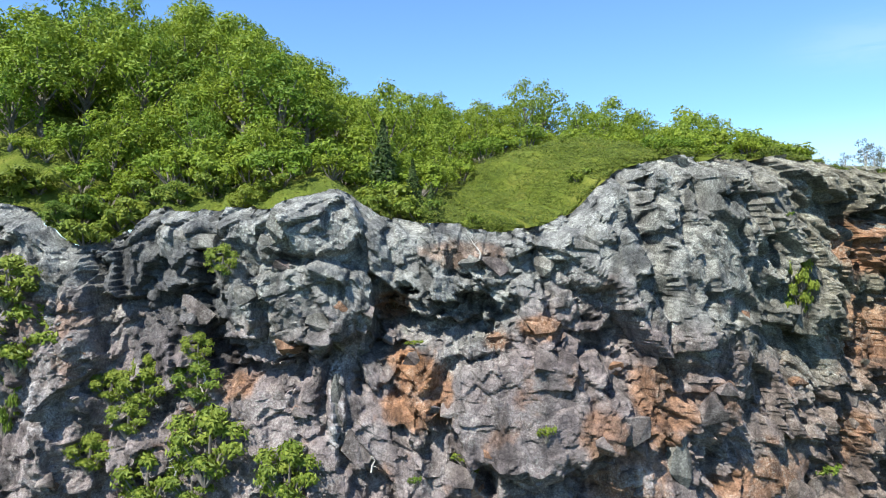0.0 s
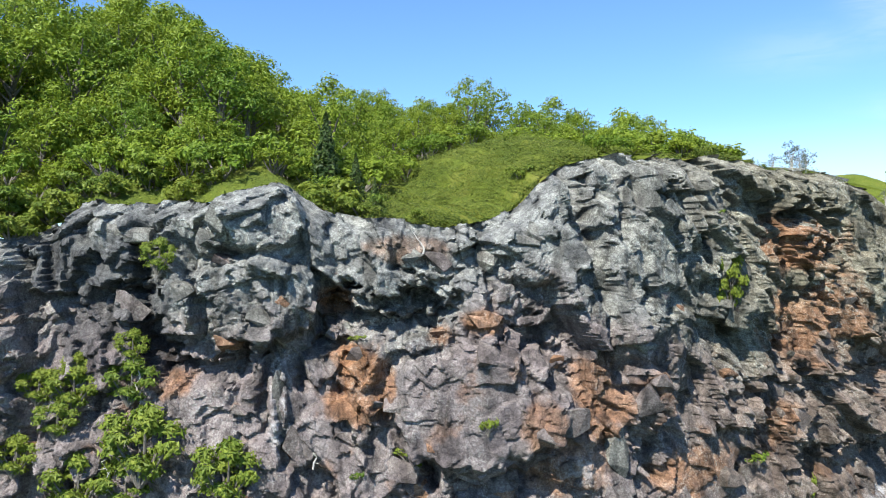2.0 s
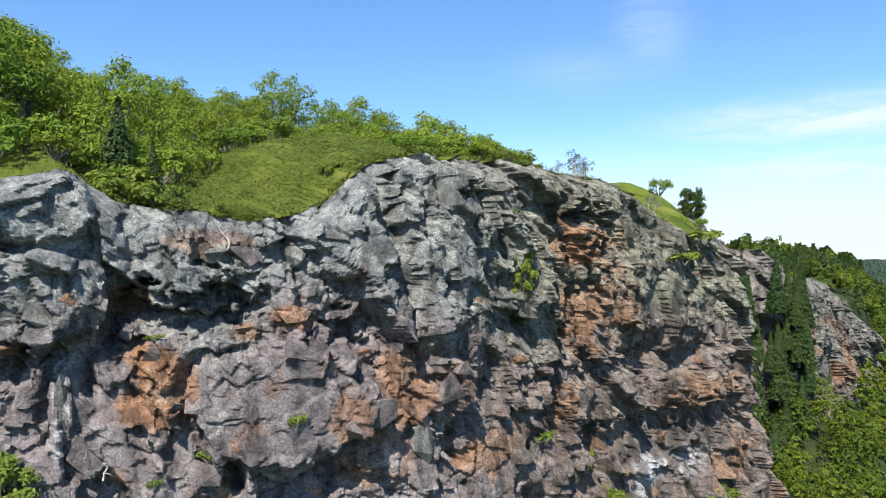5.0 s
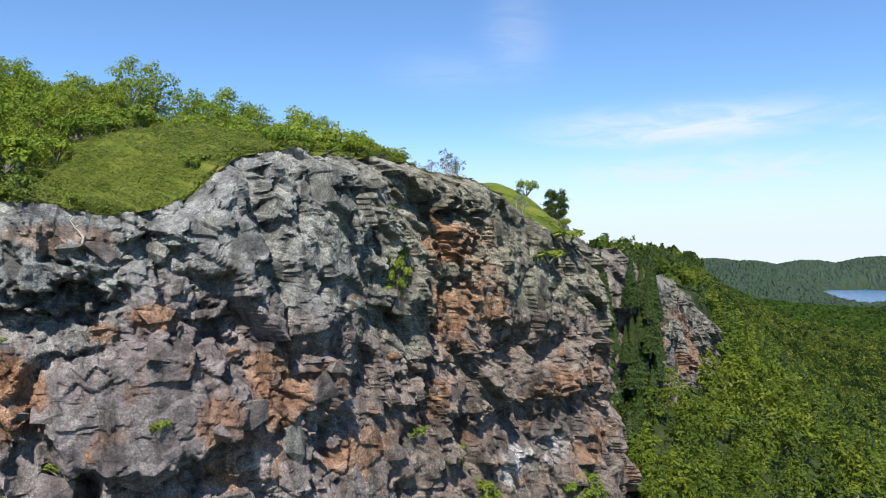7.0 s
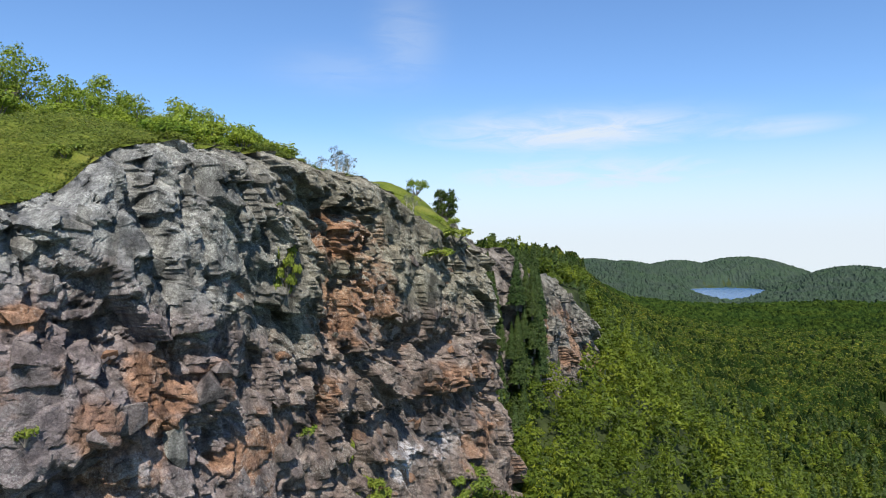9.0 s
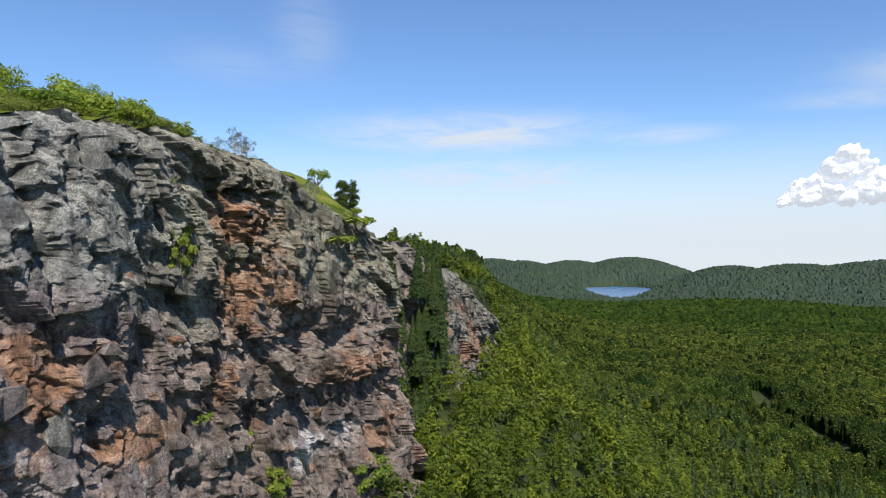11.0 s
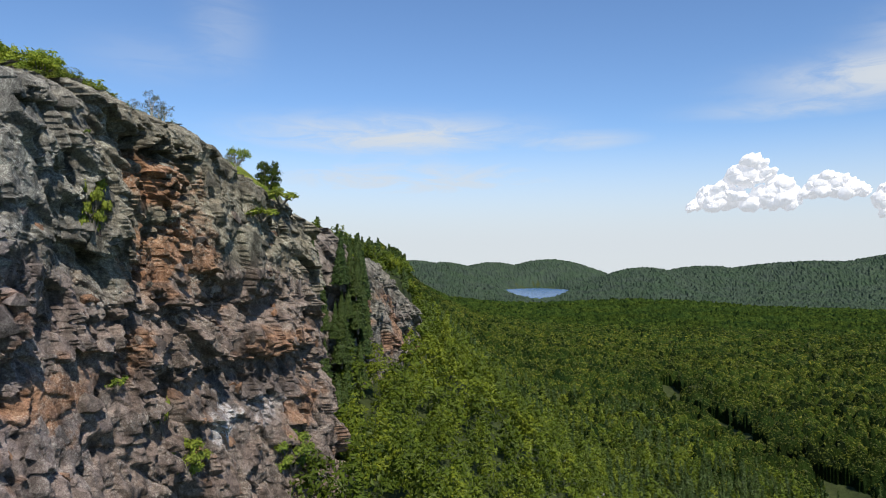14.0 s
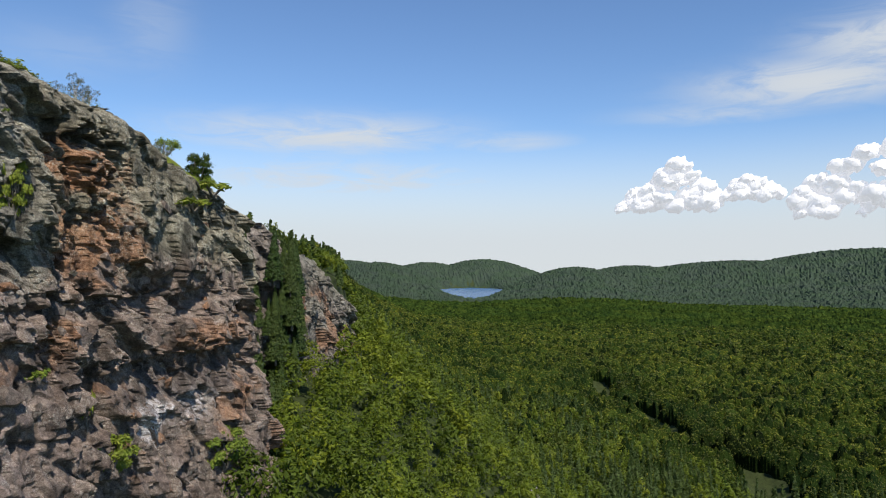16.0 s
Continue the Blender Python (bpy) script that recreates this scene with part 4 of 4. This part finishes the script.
def plant_slope():
    """The wood on the talus slope below the cliffs, and on the ridge beyond."""
    rng = np.random.default_rng(31)
    step = 5.6
    gx, gy = np.meshgrid(np.arange(30, 420, step), np.arange(-50, 340, step))
    x = (gx + rng.uniform(-2.4, 2.4, gx.shape)).ravel()
    y = (gy + rng.uniform(-2.4, 2.4, gx.shape)).ravel()
    r, b, d = np.hypot(x, y), np.degrees(np.arctan2(x, y)), valley_d(x, y)
    keep = (r < np.where(d < 140, 430, 325)) & (b > 38) & (b < 96) & (((d > np.where(r > 168, -4, 3.5)) & (r > 50)) | ((d < -4) & (d > -75) & (x > 70) & (y < 1.12 * x)))
    scree = np.abs(d - 56 - 6 * np.sin(r * 0.05)) < 2.6
    keep &= ~(scree & (fbm(x * 0.03, y * 0.03, 77, 2) > 0.42) & (r > 150))
    x, y, r, d = x[keep], y[keep], r[keep], d[keep]
    z = ground_z(x, y)
    dark = (fbm(x * 0.025, y * 0.025, 641, 3) + rng.uniform(-0.3, 0.3, len(x))) > np.where(d < -14, 0.56, np.where(d < 0, 0.62, np.where(d < 70, 0.72, 0.54)))
    for name, mat, pick, label in (("slope_wood", M_LEAF_SLOPE, ~dark, "dense bright green broadleaf wood on the slope below the cliffs"),
                                   ("slope_conifers", M_NEEDLE, dark, "dark conifers scattered through the slope wood")):
        out, tones = [], []
        for tx, ty, tz, tr, td in zip(x[pick], y[pick], z[pick], r[pick], d[pick]):
            n = 620 if tr < 130 else 270 if tr < 220 else 150 if tr < 325 else 80
            size = 0.55 if tr < 130 else 0.85 if tr < 220 else 1.15 if tr < 325 else 1.6
            tone = rng.uniform(0, 1)
            if name == "slope_wood":
                low = 0.45 if -16 < td < 0 else 0.8 if td < 0 else 1.0
                h, sp = rng.uniform(7, 12.5) * low, rng.uniform(2.6, 4.0) * (0.4 + 0.6 * low)
                p, o = blob_points(rng, n, broad_blobs(rng, h, sp, 7), 0.72)
            else:
                h, sp = rng.uniform(9, 15) * (0.6 if td < 0 else 1.0), rng.uniform(1.7, 2.6) * (0.7 if td < 0 else 1.0)
                p, o = conifer_points(rng, n, h, sp)
            out.append(leaf_quads(rng, p + (tx, ty, tz), o, size))
            tones.append(np.full(n * 4, tone))
        v = np.concatenate(out)
        me = mesh_np(name, v, np.arange(len(v)).reshape(-1, 4), mat, {"tone": np.concatenate(tones)})
        tagged(new(name, me), label, "wood", kind="stuff")


def plant_gully():
    """Tall dark conifers in the gully between the two cliffs."""
    rng = np.random.default_rng(41)
    tall = make_conifer(90, 13.0, 2.6, 2600, 0.6, "tall dark conifer standing in the shaded gully")
    spots = []
    for k in range(22):
        b, r = radians(rng.uniform(41.4, 44.6)), rng.uniform(94, 117)
        x, y = math.sin(b) * r, math.cos(b) * r
        z = float(ground_z(np.array([x]), np.array([y]))[0])
        spots.append(place(x, y, z - 0.3, rng.uniform(0, 6.28), rng.uniform(0.6, 0.95)))
    # more of them on the ledges of the gully's back wall
    line, _ = spline(SECOND, 0.5)
    side = normals(line)
    for k in range(38):
        n = int(rng.integers(10, 46))
        out = rng.uniform(2.4, 4.6)
        z = rng.uniform(-22, -4.5) - 0.05 * (n - 14)
        spots.append(place(line[n, 0] + side[n, 0] * out, line[n, 1] + side[n, 1] * out, z, rng.uniform(0, 6.28), rng.uniform(0.45, 0.7)))
    scatter(tall, spots, "conifers in the gully")


def rock_mesh(rng, warm, rust, olive=0.3):
    """An angular block: the hull of a few points in a box, with its edges as sharp as fresh joints."""
    bm = bmesh.new()
    size = np.array([rng.uniform(0.7, 1.2), rng.uniform(0.5, 0.8), rng.uniform(0.4, 0.8)])
    for k in range(13):
        p = rng.uniform(-1, 1, 3)
        p = p / np.abs(p).max() * size
        bm.verts.new(p)
    hull = bmesh.ops.convex_hull(bm, input=bm.verts)
    bmesh.ops.delete(bm, geom=[g for g in hull["geom_interior"] if isinstance(g, bmesh.types.BMVert)], context="VERTS")
    me = bpy.data.meshes.new("rock_block")
    bm.to_mesh(me)
    bm.free()
    me.materials.append(M_ROCK)
    for key, value in (("warm", warm), ("rust", rust), ("lichen", 1 - 0.6 * warm), ("pale", 0.0), ("dark", 0.0), ("olive", olive)):
        a = me.attributes.new(key, "FLOAT", "POINT")
        a.data.foreach_set("value", np.full(len(me.vertices), value, dtype=np.float32))
    return me


# single blocks that catch the eye: run, height, half length, half height, kind
BLOCKS = [(-1.8, -6.4, 0.9, 1.0, 1), (7.6, -6.6, 1.1, 1.0, 1), (12.1, -5.9, 1.2, 1.0, 1), (2.0, -2.8, 0.9, 0.6, 2), (4.1, -2.1, 1.0, 0.6, 2),
          (-5.6, -5.6, 0.4, 1.7, 0), (5.4, -8.6, 2.2, 0.8, 1), (10.8, -8.6, 0.9, 1.6, 0), (20.0, -10.6, 1.2, 1.0, 1), (6.0, -9.6, 1.6, 1.0, 2)]


def build_blocks(cliff):
    rng = np.random.default_rng(77)
    sets = [[rock_mesh(rng, w, r) for k in range(9)] for w, r in ((0.1, 0.0), (0.85, 0.0), (0.6, 0.8))]
    far = [[rock_mesh(rng, w, r, 0.9) for k in range(9)] for w, r in ((0.1, 0.0), (0.85, 0.0), (0.6, 0.8))]
    spots = [(b[0], b[1], b[2] * 0.85, b[3] * 0.85, b[4], -0.25) for b in BLOCKS]
    for k in range(270):
        s, z = rng.uniform(-22, 52), rng.uniform(-17, 3.5)
        z = min(z, float(rim_at(np.array([s]))[2][0]) - 1.6)
        q = rng.uniform(0.25, 0.75) ** 1.2
        kind = 0 if z > -1.5 + rng.normal(0, 2.5) else (1 if rng.uniform() < 0.8 else 2)
        spots.append((s, z, q * rng.uniform(0.9, 1.6), q * rng.uniform(0.7, 1.2), kind, -0.25))
    for n, (s, z, hx, hz, kind, out) in enumerate(spots):
        lean = rng.normal(14, 10) if n >= len(BLOCKS) else rng.normal(2, 3)
        x, y, a = on_face(s, z, out)
        m = (far if s > 18 else sets)[kind][rng.integers(9)]
        ob = new("rock_block", m)
        ob.parent = cliff
        ob.matrix_basis = (Matrix.Translation((x, y, z)) @ Matrix.Rotation(a, 4, "Z") @ Matrix.Rotation(radians(lean), 4, "Y")
                           @ Matrix.Rotation(radians(rng.normal(0, 12)), 4, "X") @ Matrix.Diagonal((hx, 0.5 * hx + 0.25, hz * 1.5, 1)))


def build_crest_rock():
    """A bare slab of rock on the crest above the cliff."""
    rng = np.random.default_rng(78)
    for x, y, z, k in ((34, 60, 8.4, 2.2), (37.5, 62, 8.0, 2.6), (31, 58.5, 8.6, 1.4)):
        ob = new("crest_rock", rock_mesh(rng, 0.1, 0.0))
        ob.matrix_basis = place(x, y, z, 0.5, k, k * 0.5)
        tagged(ob, "bare pale grey rock slab on the grassy crest", "rock", "slabs on the crest")


def build_scree():
    """Patches of fallen stone in gaps of the slope wood."""
    rng = np.random.default_rng(79)
    n = 2600
    r = rng.uniform(150, 330, n)
    b = np.radians(rng.uniform(45, 78, n))
    x, y = np.sin(b) * r, np.cos(b) * r
    d = valley_d(x, y)
    ok = (np.abs(d - 56 - 6 * np.sin(r * 0.05)) < 5)
    x, y = x[ok], y[ok]
    z = ground_z(x, y)
    cube = np.array([[-1, -1, -1], [1, -1, -1], [1, 1, -1], [-1, 1, -1], [-1, -1, 1], [1, -1, 1], [1, 1, 1], [-1, 1, 1]], float)
    quads = np.array([[0, 3, 2, 1], [4, 5, 6, 7], [0, 1, 5, 4], [1, 2, 6, 5], [2, 3, 7, 6], [3, 0, 4, 7]])
    v, f = [], []
    for k in range(len(x)):
        v.append((cube + rng.uniform(-0.45, 0.45, (8, 3))) * rng.uniform(0.4, 1.3, 3) + (x[k], y[k], z[k] + 0.3))
        f.append(quads + 8 * k)
    me = mesh_np("scree", np.concatenate(v), np.concatenate(f), M_SCREE)
    tagged(new("scree", me), "grey fallen stones showing between the slope trees", "stones", kind="stuff")


def build_dead_wood():
    """Bleached branches caught in the face."""
    rng = np.random.default_rng(91)
    for s, z, ln in ((-11.9, -4.6, 1.5), (-18.0, -8.4, 1.3), (-13.4, -9.2, 1.6), (-4.0, -8.3, 1.1), (1.2, 1.7, 1.2)):
        x, y, a = on_face(s, z, 0.25)
        bm = bmesh.new()
        p = Vector((0, 0, -ln * 0.5))
        for k in range(5):
            q = p + Vector((rng.uniform(-0.3, 0.3), rng.uniform(-0.15, 0.1), rng.uniform(0.15, 0.4))) * ln * 0.7
            limb(bm, p, q, 0.05 - 0.008 * k, 0.042 - 0.008 * k, 5)
            limb(bm, q, q + Vector((rng.uniform(-0.5, 0.5), -0.2, rng.uniform(-0.1, 0.4))) * ln * 0.5, 0.025, 0.008, 4)
            p = q
        me = bpy.data.meshes.new("dead_branch")
        bm.to_mesh(me)
        bm.free()
        me.materials.append(M_DEAD)
        ob = new("dead_branch", me)
        ob.matrix_basis = Matrix.Translation((x, y, z)) @ Matrix.Rotation(a, 4, "Z")
        tagged(ob, "bleached bare branch caught against the cliff face", "branch", "dead branches on the cliff")


build_dead_wood()
plant_hill()
plant_rim()
plant_face()
plant_heath()
plant_slope()
plant_gully()


# ---------------------------------------------------------------- clouds
def mat_cloud():
    k = Mat("cumulus", 1.0, 0.0)
    k.color((0.4, 0.4, 0.4))
    # glow added to the cloud in place of light scattered inside it
    k.bsdf.inputs["Emission Color"].default_value = (0.8, 0.87, 1.0, 1)
    k.bsdf.inputs["Emission Strength"].default_value = 0.5
    k.bump(k.noise(0.012, 8, 0.65), 0.7, 40)
    return k.m


def mat_cirrus():
    k = Mat("cirrus", 1.0, 0.0)
    # the sheet glows to carry sunlit cirrus and the pale horizon haze
    em = k.n("Emission")
    em.inputs["Color"].default_value = (0.79, 0.89, 1.0, 1)
    em.inputs["Strength"].default_value = 0.68
    tr = k.n("BsdfTransparent")
    fine = k.ramp(k.noise(0.0022, 9, 0.62, k.stretch(1, 1, 4.5), 0.8), [(0.2, 0.0), (0.56, 1.0)])
    fac = k.math("MAXIMUM", k.math("MULTIPLY", fine, k.attr("cover")), k.attr("haze_band"))
    mx = k.n("MixShader")
    k.link(fac, mx.inputs[0])
    k.link(tr.outputs[0], mx.inputs[1])
    k.link(em.outputs[0], mx.inputs[2])
    k.link(mx.outputs[0], k.out.inputs["Surface"])
    return k.m


# veils of cirrus: bearing, elevation, half width, half height in degrees, density
CIRRUS = [(48, 10.6, 12, 1.7, 0.95), (63, 10.0, 6, 0.8, 0.6), (50, 7.0, 16, 1.8, 0.85), (70, 6.0, 16, 1.6, 0.5), (35, 18.0, 3.0, 3.6, 0.22), (30, 15.5, 6, 1.8, 0.15),
          (86, 13.2, 9, 1.9, 0.95), (91, 15.5, 7, 2.2, 0.9), (80, 11.6, 8, 0.9, 0.5), (92, 6.5, 10, 2.4, 0.6)]


def build_clouds():
    b = np.radians(np.arange(10, 125, 0.5))
    e = np.radians(np.arange(-3.0, 26, 0.4))
    bb, ee = np.meshgrid(b, e)
    cover = np.zeros(bb.shape)
    for b0, e0, hb, he, k in CIRRUS:
        q = ((np.degrees(bb) - b0) / hb) ** 2 + ((np.degrees(ee) - e0) / he) ** 2
        cover = np.maximum(cover, k * np.exp(-1.3 * q ** 1.3))
    R = 4850
    v = np.stack([np.sin(bb) * np.cos(ee), np.cos(bb) * np.cos(ee), np.sin(ee)], -1) * R
    # a glowing haze band is added low down to tone down the bright horizon
    me = mesh_np("cirrus_cloud", v.reshape(-1, 3), grid_faces(*bb.shape), mat_cirrus(), {"cover": cover, "haze_band": 0.95 * smooth(12.0, 1.5, np.degrees(ee))}, shade=True)
    tagged(new("cirrus_cloud", me), "thin white veils of cirrus across the blue sky, glowing haze added at the horizon", "cloud", kind="structure")
    m = mat_cloud()
    rng = np.random.default_rng(3)
    for name, b0, b1, base, tops in (("cumulus_cloud", 71.6, 79.8, 4.3, (5.0, 6.2, 7.0, 8.2, 8.7, 7.2, 5.6)), ("cumulus_cloud", 79.4, 84.0, 5.0, (5.4, 6.6, 6.8, 6.2, 5.6)),
                                     ("cumulus_cloud", 84.0, 96.0, 3.4, (5.4, 7.0, 8.0, 8.8, 9.2, 7.6, 6.8))):
        bm = bmesh.new()
        for k in range(150):
            f = rng.uniform(0, 1)
            top = np.interp(f, np.linspace(0, 1, len(tops)), tops)
            rad_deg = rng.uniform(0.2, 0.8) * min(1.0, 0.35 + (top - base) / 3.5)
            el = base + rad_deg * 0.5 + max(top - base - rad_deg, 0) * rng.uniform(0.0, 1.0)
            az, ev = math.radians(b0 + (b1 - b0) * (0.05 + 0.9 * f)), math.radians(el)
            c = Vector((math.sin(az) * math.cos(ev), math.cos(az) * math.cos(ev), math.sin(ev))) * (4500 + rng.uniform(-50, 50))
            bmesh.ops.create_icosphere(bm, subdivisions=3, radius=4500 * math.radians(rad_deg), matrix=Matrix.Translation(c) @ Matrix.Diagonal((1, 1, 0.75, 1)))
        for vert in bm.verts:
            n = noise.fractal(vert.co * 0.022, 0.7, 2.0, 5)
            vert.co += vert.co.normalized().cross(Vector((0, 0, 1))) * n * 16 + Vector((0, 0, n * 22))
        me = bpy.data.meshes.new(name)
        bm.to_mesh(me)
        bm.free()
        me.polygons.foreach_set("use_smooth", np.full(len(me.polygons), True))
        me.materials.append(m)
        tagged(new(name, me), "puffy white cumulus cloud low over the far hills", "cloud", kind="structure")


build_clouds()
build_scree()
build_crest_rock()
build_blocks(CLIFF)
